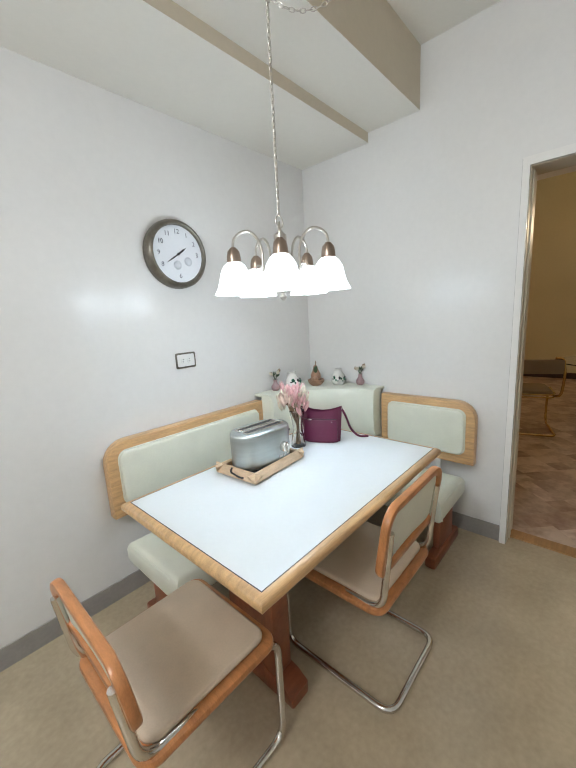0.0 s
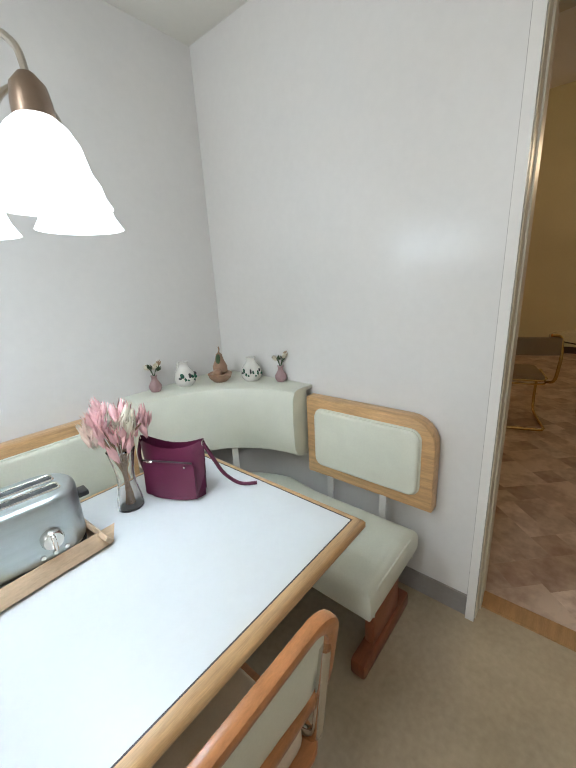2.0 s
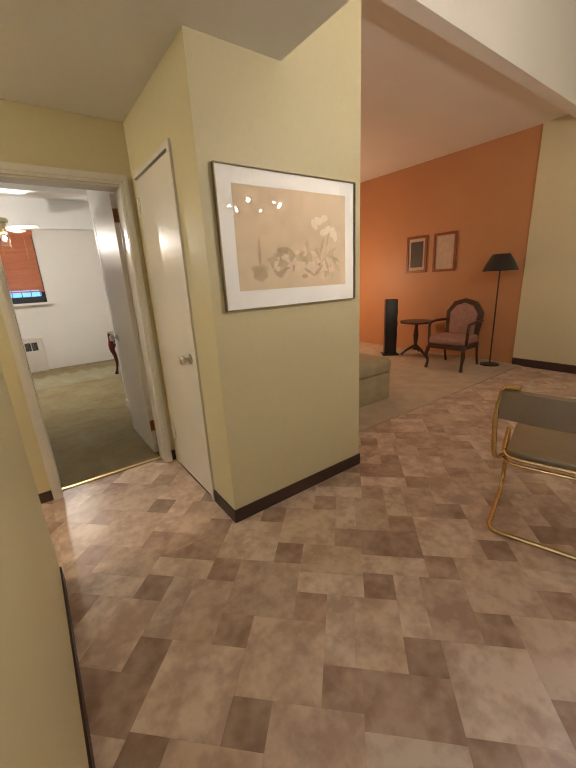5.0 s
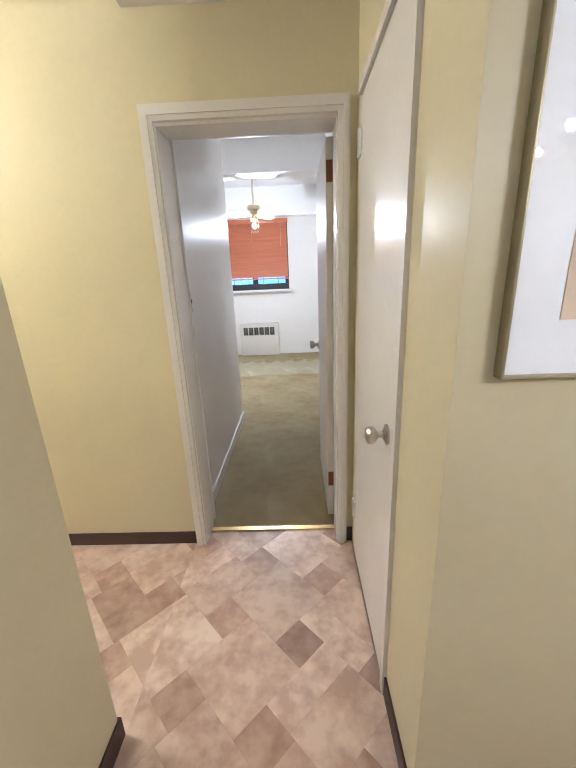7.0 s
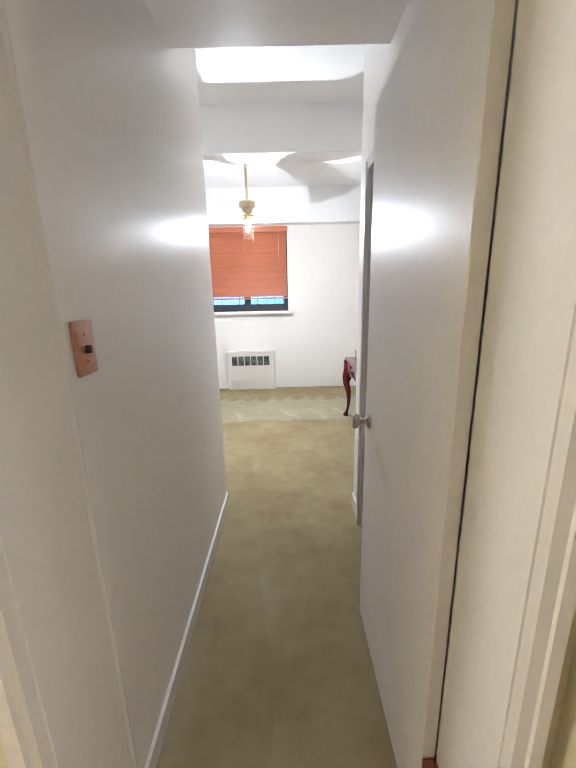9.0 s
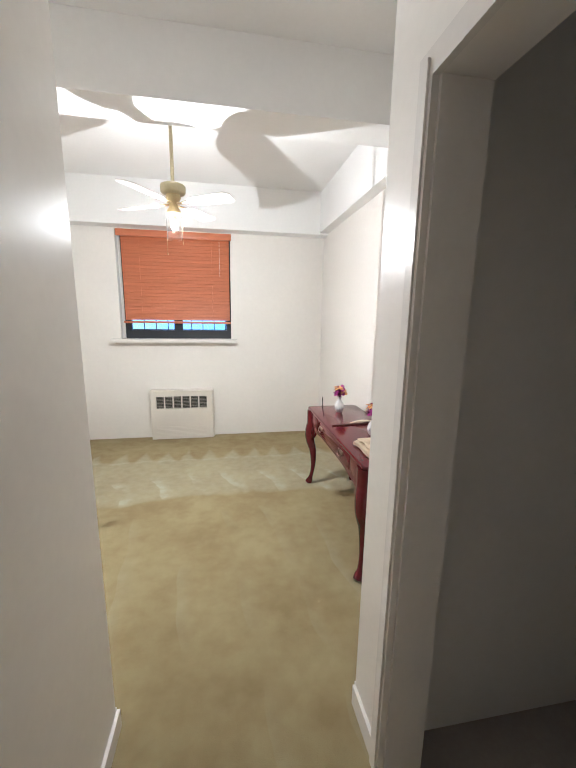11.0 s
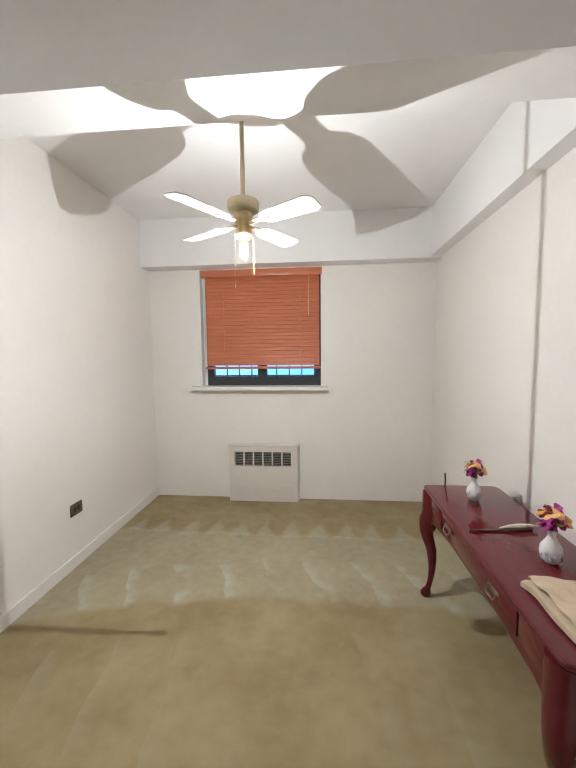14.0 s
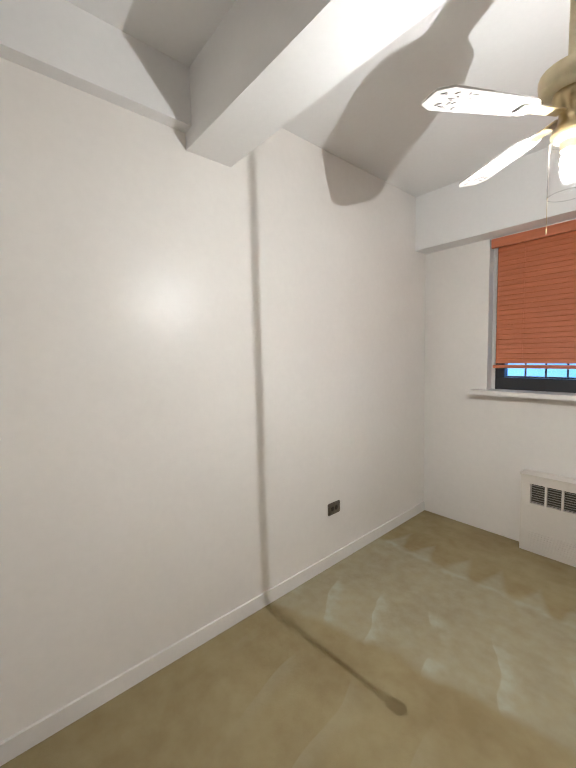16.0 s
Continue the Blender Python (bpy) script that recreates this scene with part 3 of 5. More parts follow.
def back_panel(w, lo, hi, flip):
    """Oak board with one rounded top corner, its face to -y, from x = 0 to w; the pad in front."""
    r = 0.11
    pts = [(0, lo), (w, lo)] + [(w, hi)] + [(r - r * math.sin(radians(a)), hi - r + r * math.cos(radians(a))) for a in range(0, 91, 15)]
    if flip:
        pts = [(w - x, z) for x, z in pts][::-1]
    up = Matrix(((1, 0, 0, 0), (0, 0, 1, 0), (0, 1, 0, 0), (0, 0, 0, 1)))
    board = turned(slab(pts, -0.012, 0.055, 0.006), up)
    pad = turned(slab(rounded_rect(0.055, w - 0.055, lo + 0.06, hi - 0.048, 0.04), -0.036, -0.010, 0.016, 3), up)
    pipe = tube([(x, -0.014, z) for x, z in rounded_rect(0.054, w - 0.054, lo + 0.059, hi - 0.047, 0.041)], 0.005, 6, closed=True)
    return board, pad, pipe


for m, w, flip, wood in ((Matrix.Translation((-1.685, -0.063, 0)), 1.045, False, OAKX), (pose(-0.063, -0.675, 0, 0, 0, -90), 0.60, True, OAKX)):
    board, pad, pipe = back_panel(w, 0.475, 0.862, flip)
    b = part("back_board", board, wood, bench, "oak back board", at=m)
    p = part("back_pad", pad, VINYL, b, "pale green back pad")
    part("pad_piping", pipe, VINYL, b)
for x, y, a in ((-0.07, -1.07, 0), (-0.07, -0.80, 0), (-0.20, -0.27, 45), (-0.80, -0.075, 90), (-1.45, -0.075, 90)):
    part("bracket", rbox(-0.004, 0.004, -0.016, 0.016, 0.34, 0.60, 0.001, 1), WHITEPL, bench, "white steel bracket", at=pose(x, y, 0, 0, 0, a))
for x0, x1, y0, y1 in ((-0.50, -0.10, -1.215, -1.155), (-1.66, -1.60, -0.62, -0.22), (-0.66, -0.60, -0.62, -0.22)):
    part("foot", rbox(x0, x1, y0, y1, 0, 0.07, 0.012), REDWOOD, bench, "reddish wooden foot")
    cx, cy = (x0 + x1) / 2, (y0 + y1) / 2
    wx, wy = (0.11, 0.02) if x1 - x0 > 0.2 else (0.02, 0.11)
    part("upright", rbox(cx - wx, cx + wx, cy - wy, cy + wy, 0.07, 0.285, 0.01), REDWOOD, bench)
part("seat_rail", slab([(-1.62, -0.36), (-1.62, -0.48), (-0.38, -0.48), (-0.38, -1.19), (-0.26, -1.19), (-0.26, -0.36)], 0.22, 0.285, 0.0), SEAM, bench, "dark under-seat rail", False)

# chandelier on its chain
CHX, CHY = CHAND
ch = thing("chandelier", (CHX, CHY, 2.562), "five-arm brushed nickel chandelier with lit bell shades", "chandelier")
part("stem", lathe([(0.004, -1.075), (0.01, -1.07), (0.016, -1.06), (0.006, -1.045), (0.02, -1.035), (0.03, -1.02), (0.012, -1.0), (0.02, -0.985), (0.024, -0.955), (0.036, -0.94), (0.036, -0.885), (0.018, -0.875), (0.026, -0.86), (0.026, -0.822), (0.01, -0.808), (0.004, -0.792)], 18), NICKEL, ch)
part("top_ring", tube([(0.02 * math.cos(a), 0, -0.772 + 0.024 * math.sin(a)) for a in np.linspace(0, 2 * math.pi, 16, endpoint=False)], 0.003, 6, closed=True), NICKEL, ch)
for k in range(5):
    a = radians(-138 + 72 * k)
    arm = part("arm", tube(smooth_path([(0.03, 0, -0.95), (0.06, 0, -0.975), (0.085, 0, -0.95), (0.085, 0, -0.89), (0.1, 0, -0.842), (0.135, 0, -0.812), (0.175, 0, -0.815), (0.205, 0, -0.837), (0.213, 0, -0.862), (0.213, 0, -0.875)], 4), 0.006, 8), NICKEL, ch, at=pose(0, 0, 0, 0, 0, math.degrees(a)) @ Matrix.Diagonal((0.9, 0.9, 1, 1)))
    part("scroll", tube([(0.098 + (0.034 - 0.002 * j) * math.cos(j * 0.55 + 2.6), 0, -0.952 + (0.034 - 0.002 * j) * math.sin(j * 0.55 + 2.6)) for j in range(15)], 0.0045, 6), NICKEL, arm)
    part("socket_cup", lathe([(0.012, -0.87), (0.026, -0.885), (0.03, -0.905), (0.031, -0.925)], 16, at=(0.213, 0, 0)), mat("bronze_cup", (0.36, 0.275, 0.215), 0.32, metal=0.95) if k == 0 else bpy.data.materials["bronze_cup"], arm)
    bell = bmesh.new()
    pr = [(0.030, -0.925), (0.046, -0.938), (0.060, -0.96), (0.068, -0.99), (0.078, -1.02), (0.094, -1.045)]
    lathe(pr + [(r - 0.004, z + 0.001) for r, z in pr[::-1]], 24, bell, (0.213, 0, 0))
    part("shade", bell, SHADE, arm, "lit frosted glass bell shade").visible_shadow = False
cb = bmesh.new()
nl = 36
for j in range(nl):
    z0 = -0.005 - 0.742 * j / nl
    flat = j % 2
    tube([((0.006 * math.cos(t) if flat else 0.0), (0.0 if flat else 0.006 * math.cos(t)), z0 - 0.0105 + 0.014 * math.sin(t)) for t in np.linspace(0, 2 * math.pi, 10, endpoint=False)], 0.0017, 5, cb, True)
part("chain", cb, NICKEL, ch, "nickel link chain")
part("hook", tube([(0, 0, 0), (0, 0, -0.012), (0.012, 0, -0.02), (0.012, 0, -0.034), (0, 0, -0.04), (-0.008, 0, -0.03)], 0.0025, 6), NICKEL, ch)
sw = bmesh.new()
for j in range(26):
    t = (j + 0.5) / 26
    p = Vector((0.28 * t, -0.42 * t, -0.02 - 0.46 * t * (1 - t) + 0.33 * t * t))
    d = Vector((0.28, -0.42, 0.33 * 2 * t - 0.46 * (1 - 2 * t))).normalized()
    s = d.orthogonal().normalized()
    s = s if j % 2 else d.cross(s)
    tube([p + d * 0.013 * math.sin(u) + s * 0.006 * math.cos(u) for u in np.linspace(0, 2 * math.pi, 8, endpoint=False)], 0.0017, 5, sw, True)
part("swag_chain", sw, NICKEL, ch, "swagged chain to the wiring box")

# wall clock
ck = thing("wall_clock", pose(-2.165, KN - 0.001, 1.785, 90, 0, 0), "round wall clock with aged pewter rim and white dial", "clock")
part("rim", lathe([(0.178, 0.0), (0.181, 0.018), (0.178, 0.042), (0.168, 0.058), (0.158, 0.062), (0.152, 0.059), (0.149, 0.05), (0.147, 0.04), (0.147, 0.0)], 48), PEWTER, ck, "dark pewter rim")
part("dial", lathe([(0.1475, 0.03), (0.1475, 0.044), (0.0, 0.0445)], 40), DIAL, ck, "white dial")
for n in (12, 1, 2, 3, 6, 8, 9, 10, 11):
    a = radians(90 - 30 * n)
    word("numeral", str(n), 0.034, DIALINK, ck, pose(0.115 * math.cos(a), 0.115 * math.sin(a), 0.0462))
for cx, cy in ((-0.012, -0.058), (0.056, -0.036)):
    part("sub_dial", lathe([(0.024, 0.0445), (0.024, 0.0458), (0.021, 0.046), (0.020, 0.0452), (0.0, 0.0455)], 20, at=(cx, cy, 0)), mat("sub_dial_grey", (0.60, 0.61, 0.64), 0.5) if cx < 0 else bpy.data.materials["sub_dial_grey"], ck)
for a, ln, wd in ((36, 0.060, 0.005), (213, 0.088, 0.004)):
    pointer_bm = slab([(-0.012, -wd / 2), (ln * 0.55, -wd), (ln, 0), (ln * 0.55, wd), (-0.012, wd / 2)], 0.047, 0.0485)
    part("pointer", pointer_bm, INK, ck, "dark pointer", False, at=pose(0, 0, 0.0005 * wd, 0, 0, a))
part("pivot", lathe([(0.008, 0.046), (0.006, 0.051)], 12), INK, ck)


def outlet(m, label, plate, body, wide=True):
    o = thing("wall_outlet", m, label, "outlet")
    part("rim", slab(rounded_rect(-0.065, 0.065, -0.045, 0.045, 0.01), 0, 0.005, 0.002), PEWTER, o, "thin dark rim")
    part("plate", slab(rounded_rect(-0.055, 0.055, -0.035, 0.035, 0.008), 0.004, 0.0065, 0.001), plate, o)
    for x in (-0.02, 0.02):
        s = part("socket", slab(rounded_rect(x - 0.014, x + 0.014, -0.017, 0.017, 0.011), 0.006, 0.009, 0.001), body, o)
        for y in (-0.006, 0.006):
            part("slot", rbox(x - 0.005, x + 0.004, y - 0.0012, y + 0.0012, 0.0088, 0.0096, 0, 1), BLACK, s, smooth=False)
    return o


outlet(pose(-2.165, KN - 0.001, 1.205, 90, 0, 0), "double wall outlet with a pale plate and dark rim", WHITEPL, WHITEPL)

# tray, toaster, vase, bag
tr = thing("wooden_tray", pose(-2.235, -1.735, 0.75, 0, 0, 4), "pale wooden tray with flared sides under the toaster", "tray")
part("tray_base", rbox(-0.165, 0.165, -0.115, 0.115, 0.001, 0.009, 0.002), LIGHTWOOD, tr)
for x0, y0, ln, a in ((0, -0.118, 0.336, 0), (0, 0.118, 0.336, 180), (0.168, 0, 0.236, 90), (-0.168, 0, 0.236, 270)):
    part("tray_side", turned(slab([(-ln / 2, 0), (ln / 2, 0), (ln / 2 + 0.022, 0.042), (-ln / 2 - 0.022, 0.042)], -0.006, 0.006, 0.002), pose(0, 0, 0.006, 58, 0, 0)), LIGHTWOOD, tr, at=pose(x0, y0, 0, 0, 0, a))
to = thing("toaster", pose(-2.235, -1.74, 0.76, 0, 0, -3), "brushed steel two-slot toaster standing in the tray", "toaster")
part("base", slab(rounded_rect(-0.145, 0.145, -0.08, 0.08, 0.078, 8), 0.0, 0.02, 0.004), BLACK, to, "black plastic base")
tb = slab(rounded_rect(-0.148, 0.148, -0.085, 0.085, 0.083, 9), 0.018, 0.178, 0.016, 4)
part("body", tb, STEEL, to, "brushed steel shell")
for y in (-0.028, 0.028):
    part("slot", slab(rounded_rect(-0.105, 0.105, y - 0.014, y + 0.014, 0.006), 0.176, 0.1795, 0), BLACK, to, "dark bread slot", False)
    part("slot_rim", tube([(x, yy, 0.1795) for x, yy in rounded_rect(-0.108, 0.108, y - 0.017, y + 0.017, 0.008)], 0.003, 6, closed=True), CHROME, to)
dial = part("browning_dial", turned(lathe([(0.024, 0), (0.024, 0.012), (0.02, 0.022), (0.0, 0.024)], 20), pose(0.06, -0.085, 0.085, 90)), CHROME, to, "chrome browning dial")
part("dial_grip", rbox(0.056, 0.064, -0.119, -0.107, 0.065, 0.105, 0.002, 1), CHROME, dial)
for x in (0.035, 0.06, 0.085):
    part("button", turned(lathe([(0.006, 0), (0.005, 0.005)], 12), pose(x, -0.085 + (0.004 if x > 0.07 else 0), 0.045, 90)), CHROME, to)
part("lever", rbox(0.145, 0.172, -0.02, 0.02, 0.115, 0.13, 0.004), BLACK, to)
part("cord", tube(bend([(-0.15, 0.02, 0.03), (-0.175, 0.01, 0.02), (-0.17, -0.07, 0.004), (-0.09, -0.092, 0.004), (0.05, -0.095, 0.004), (0.15, -0.085, 0.004)], 0.04), 0.004, 6), BLACK, to, "black power cord")


def bloom(bm, base, tip, w):
    """A closed, pointed bloom of five petals from base to tip."""
    base, tip = Vector(base), Vector(tip)
    d = (tip - base).normalized()
    s = d.orthogonal().normalized()
    for k in range(5):
        u = Matrix.Rotation(2 * math.pi * k / 5 + random.random(), 3, d) @ s
        mid = base + (tip - base) * 0.5 + u * w
        v = d.cross(u)
        a = bm.verts.new(base + u * 0.003)
        b, c = bm.verts.new(mid + v * w * 0.7), bm.verts.new(mid - v * w * 0.7)
        m2 = bm.verts.new(mid + u * w * 0.25)
        e = bm.verts.new(tip + u * w * (0.5 + 0.5 * random.random()))
        for f in ((a, b, m2), (a, m2, c), (b, e, m2), (m2, e, c)):
            bm.faces.new(f)


va = thing("flower_vase", (-1.945, -1.715, 0.75), "slim fluted glass vase with pink and peach artificial flowers", "vase")
vb = bmesh.new()
pr = [(0.038, 0.0), (0.036, 0.03), (0.026, 0.08), (0.026, 0.11), (0.032, 0.15), (0.04, 0.19)]
lathe(pr + [(r - 0.004, z + 0.004) for r, z in pr[::-1]], 18, vb)
part("glass", vb, GLASS, va, "clear glass vase")
for k in range(20):
    a, lean = k * 2.4, 0.012 + 0.05 * ((k * 0.618) % 1)
    top = (lean * 1.6 * math.cos(a), lean * 1.6 * math.sin(a), 0.225 + 0.06 * random.random())
    part("stem", tube([(0.012 * math.cos(a + 2), 0.012 * math.sin(a + 2), 0.012), (0.005 * math.cos(a), 0.005 * math.sin(a), 0.12), (lean * math.cos(a), lean * math.sin(a), 0.22), top], 0.003, 5), STEM, va)
    bb = bmesh.new()
    for j in range(4):
        o = Vector((random.uniform(-0.014, 0.014), random.uniform(-0.014, 0.014), random.uniform(-0.055, 0.0)))
        bloom(bb, Vector(top) + o, Vector(top) + o + Vector((0.024 * math.cos(a + j - 1.5), 0.024 * math.sin(a + j - 1.5), 0.062)), 0.010)
    part("bloom", bb, (PETALPINK, PETALPEACH, PETALWHITE, PETALPINK)[k % 4], va)

hb = thing("handbag", pose(-1.815, -1.775, 0.75, 0, 0, -63), "plum leather shoulder bag standing on the table", "handbag")
hbm = bmesh.new()
cols, lines = 12, 8
for s in (-1, 1):
    grid = []
    for i in range(cols + 1):
        u = i / cols * 2 - 1
        topz = 0.185 - 0.028 * (1 - u * u) + 0.006
        grid.append([])
        for j in range(lines + 1):
            v = j / lines
            half = 0.098 + 0.012 * v
            puff = 0.042 * (1 - abs(u) ** 3) ** 0.5 * (1 - 0.55 * v) + 0.004
            grid[-1].append(hbm.verts.new((u * half, s * puff, 0.004 + topz * v)))
    for i in range(cols):
        for j in range(lines):
            q = (grid[i][j], grid[i + 1][j], grid[i + 1][j + 1], grid[i][j + 1])
            hbm.faces.new(q if s < 0 else q[::-1])
bmesh.ops.remove_doubles(hbm, verts=hbm.verts, dist=0.002)
bmesh.ops.holes_fill(hbm, edges=[e for e in hbm.edges if e.is_boundary])
part("body", hbm, PLUM, hb)
part("pocket", turned(slab(rounded_rect(-0.088, 0.088, 0.012, 0.125, 0.012), 0, 0.006, 0.002), pose(0, -0.040, 0, 86)), PLUM, hb, "front pocket")
part("zip_line", rbox(-0.085, 0.085, -0.0435, -0.040, 0.131, 0.134, 0, 1), SEAM, hb, smooth=False)
part("zip_pull", ball(0.006, (-0.055, -0.047, 0.131), 2, 0.8, 0.8), CHROME, hb, "chrome zip pull")
part("badge", ball(0.004, (0.06, -0.045, 0.118)), CHROME, hb)
part("strap", tube(bend([(0.108, 0, 0.18), (0.125, 0.0, 0.15), (0.15, 0.03, 0.06), (0.19, 0.06, 0.008), (0.24, 0.08, 0.006)], 0.03), 0.006, 8), PLUM, hb, "plum leather strap")
part("strap_end", tube(bend([(-0.108, 0, 0.18), (-0.125, 0.0, 0.13), (-0.135, 0.03, 0.04), (-0.11, 0.06, 0.006)], 0.03), 0.006, 8), PLUM, hb)
for x in (-0.108, 0.108):
    part("ring", tube([(x, 0.009 * math.cos(t), 0.182 + 0.009 * math.sin(t)) for t in np.linspace(0, 6.28, 10, endpoint=False)], 0.002, 5, closed=True), CHROME, hb)

# ornaments on the corner shelf
SZ = 0.901


def bud_vase(x, y):
    o = thing("bud_vase", Matrix.Translation((x, y, SZ)) @ Matrix.Scale(1.4, 4), "small mauve bud vase with tiny dried flowers", "vase", "bud vases on the corner shelf")
    part("pot", lathe([(0.016, 0), (0.022, 0.012), (0.022, 0.022), (0.011, 0.04), (0.009, 0.05), (0.012, 0.057), (0.004, 0.056)], 16), MAUVE, o)
    for k in range(4):
        a = k * 1.7
        part("sprig", tube([(0, 0, 0.05), (0.01 * math.cos(a), 0.01 * math.sin(a), 0.075), (0.02 * math.cos(a), 0.02 * math.sin(a), 0.092)], 0.0015, 4), LEAF, o)
    for k in range(7):
        a = k * 0.95
        b = bmesh.new()
        bloom(b, (0.012 * math.cos(a), 0.012 * math.sin(a), 0.07 + 0.003 * k), (0.03 * math.cos(a), 0.03 * math.sin(a), 0.085 + 0.004 * k), 0.007)
        part("flower", b, (LEAF, PETALWHITE, STEM, PETALWHITE)[k % 4], o)


def olive_jar(x, y, rz):
    o = thing("ceramic_jar", pose(x, y, SZ, 0, 0, rz) @ Matrix.Scale(1.35, 4), "white ceramic jar with painted olive sprigs", "jar", "olive jars on the corner shelf")
    part("jar", lathe([(0.026, 0), (0.038, 0.012), (0.041, 0.028), (0.034, 0.052), (0.02, 0.07), (0.016, 0.08), (0.019, 0.09), (0.006, 0.089)], 20), CERAMIC, o)
    for k in range(11):
        a = radians(-165 + 14 * k)
        z = 0.034 + 0.010 * math.sin(k * 1.8)
        part("painted_leaf", ball(0.0085, (0.0385 * math.cos(a), 0.0385 * math.sin(a), z), 0.4, 1.0 + 0.3 * (k % 2), 0.45 + 0.35 * ((k * 2) % 3), 8, 5), LEAFGLAZE if k % 4 else INK, o)
    part("jar_loop", tube(bend([(0, 0.017, 0.085), (0, 0.032, 0.08), (0, 0.034, 0.06)], 0.01), 0.003, 6), CERAMIC, o)


bud_vase(-1.49, -1.125)
olive_jar(-1.345, -1.165, 15)
pe = thing("pear_ornament", Matrix.Translation((-1.20, -1.27, SZ)) @ Matrix.Scale(1.4, 4), "tan pottery pear standing in a fruit bowl ornament", "ornament")
part("bowl", lathe([(0.025, 0), (0.04, 0.014), (0.046, 0.03), (0.04, 0.033), (0.01, 0.022)], 20), TERRA, pe)
part("pear", lathe([(0.012, 0.02), (0.027, 0.035), (0.027, 0.055), (0.016, 0.08), (0.011, 0.1), (0.003, 0.108)], 16, at=(0.01, 0.008, 0)), TERRA, pe)
part("stalk", tube([(0.01, 0.008, 0.106), (0.012, 0.006, 0.118), (0.008, 0.004, 0.128)], 0.003, 5), STEM, pe)
part("leaf", turned(ball(0.013, (0, 0, 0), 0.35, 1, 1.6, 8, 6), pose(-0.006, -0.004, 0.085, 20)), LEAF, pe)
part("small_fruit", ball(0.016, (-0.022, -0.012, 0.036)), TERRA, pe)
olive_jar(-1.10, -1.405, -30)
bud_vase(-1.04, -1.555)

# kitchen trim
structure("baseboard_kitchen", [(-5.0, KE, KN - 0.008, KN, 0, 0.1), (KE - 0.008, KE, -2.49, KN - 0.008, 0, 0.1)], COVE, "grey vinyl cove base", "baseboard")
structure("trim_kitchen_opening", [(KE - 0.022, KE, -2.526, -2.494, 0, 2.13), (KE - 0.022, KE, -3.45, -3.411, 0, 2.13), (KE - 0.022, KE, -3.411, -2.526, 2.09, 2.13)], TRIM, "white painted door casing", "trim")
structure("jamb_kitchen_opening", [(KE, -0.83, -2.529, -2.517, 0, 2.1), (-0.95, -0.91, -2.535, -2.529, 0, 2.09), (KE, -0.83, -3.42, -3.408, 0, 2.1), (KE, -0.83, -3.408, -2.529, 2.088, 2.1)], BUCK, "beige painted steel door jamb", "trim")

structure("caulk_kitchen_opening", [(KE - 0.0025, KE, -2.494, -2.4895, 0.1, 2.13)], COVE, "grey caulk line beside the door casing", "trim")

# ---- hall ----
COPPER = mat("bare_copper_plate", (0.30, 0.13, 0.07), 0.45, metal=0.6, vary=0.15, scale=20)
PLATEWOOD = mat("wooden_switch_plate", (0.50, 0.24, 0.11), 0.4, vary=0.14, scale=14, stretch=(6, 6, 1))
MATBOARD = mat("white_mat_board", (0.66, 0.655, 0.65), 0.7, vary=0.02)
PRINT = mat("tan_print", (0.51, 0.40, 0.265), 0.7, vary=0.10, scale=3, fine=14, bump=0)
PRINTDARK = mat("print_brown", (0.395, 0.295, 0.185), 0.7, vary=0.2, scale=12)
PRINTOLIVE = mat("print_olive", (0.42, 0.345, 0.21), 0.7, vary=0.2, scale=12)
PRINTPALE = mat("print_pale", (0.57, 0.45, 0.33), 0.7, vary=0.1, scale=12)
PRINTWHITE = mat("print_petal", (0.60, 0.53, 0.42), 0.7, vary=0.06, scale=12)
FRAMEMETAL = mat("olive_frame_metal", (0.36, 0.32, 0.20), 0.4, metal=0.6, vary=0.1)

structure("trim_bedroom_door", [(-0.825, -0.772, -0.022, 0, 0, 2.105), (-0.033, 0.016, -0.022, 0, 0, 2.105), (-0.772, -0.033, -0.022, 0, 2.047, 2.105), (-0.815, -0.79, -0.03, -0.022, 0, 2.097), (-0.012, 0.008, -0.03, -0.022, 0, 2.097), (-0.79, -0.012, -0.03, -0.022, 2.066, 2.097), (-0.778, -0.768, 0.0, 0.145, 0, 2.05), (-0.037, -0.027, 0.0, 0.145, 0, 2.05), (-0.768, -0.037, 0.0, 0.145, 2.035, 2.047), (-0.826, -0.765, 0.2, 0.204, 0, 2.3)], TRIM, "white moulded casing of the bedroom doorway", "trim")
structure("trim_closet_door", [(0.036, 0.05, -0.775, -0.742, 0, 2.10), (0.036, 0.05, -0.742, -0.086, 2.068, 2.10)], TRIM, "narrow white closet door casing", "trim")
structure("baseboard_hall", [(-3.4, -0.826, -0.008, 0, 0, 0.075), (0.017, 0.05, -0.008, 0, 0, 0.085), (0.042, 0.05, -1.06, -0.776, 0, 0.085), (0.042, 1.128, -1.068, -1.06, 0, 0.085), (1.12, 1.128, -1.06, -0.7, 0, 0.085), (-0.842, -0.834, -2.49, -0.889, 0, 0.085), (-3.4, -0.842, -0.897, -0.889, 0, 0.085), (4.952, 4.96, -5.2, -0.555, 0, 0.11)], DARKBASE, "dark brown vinyl cove base", "baseboard")


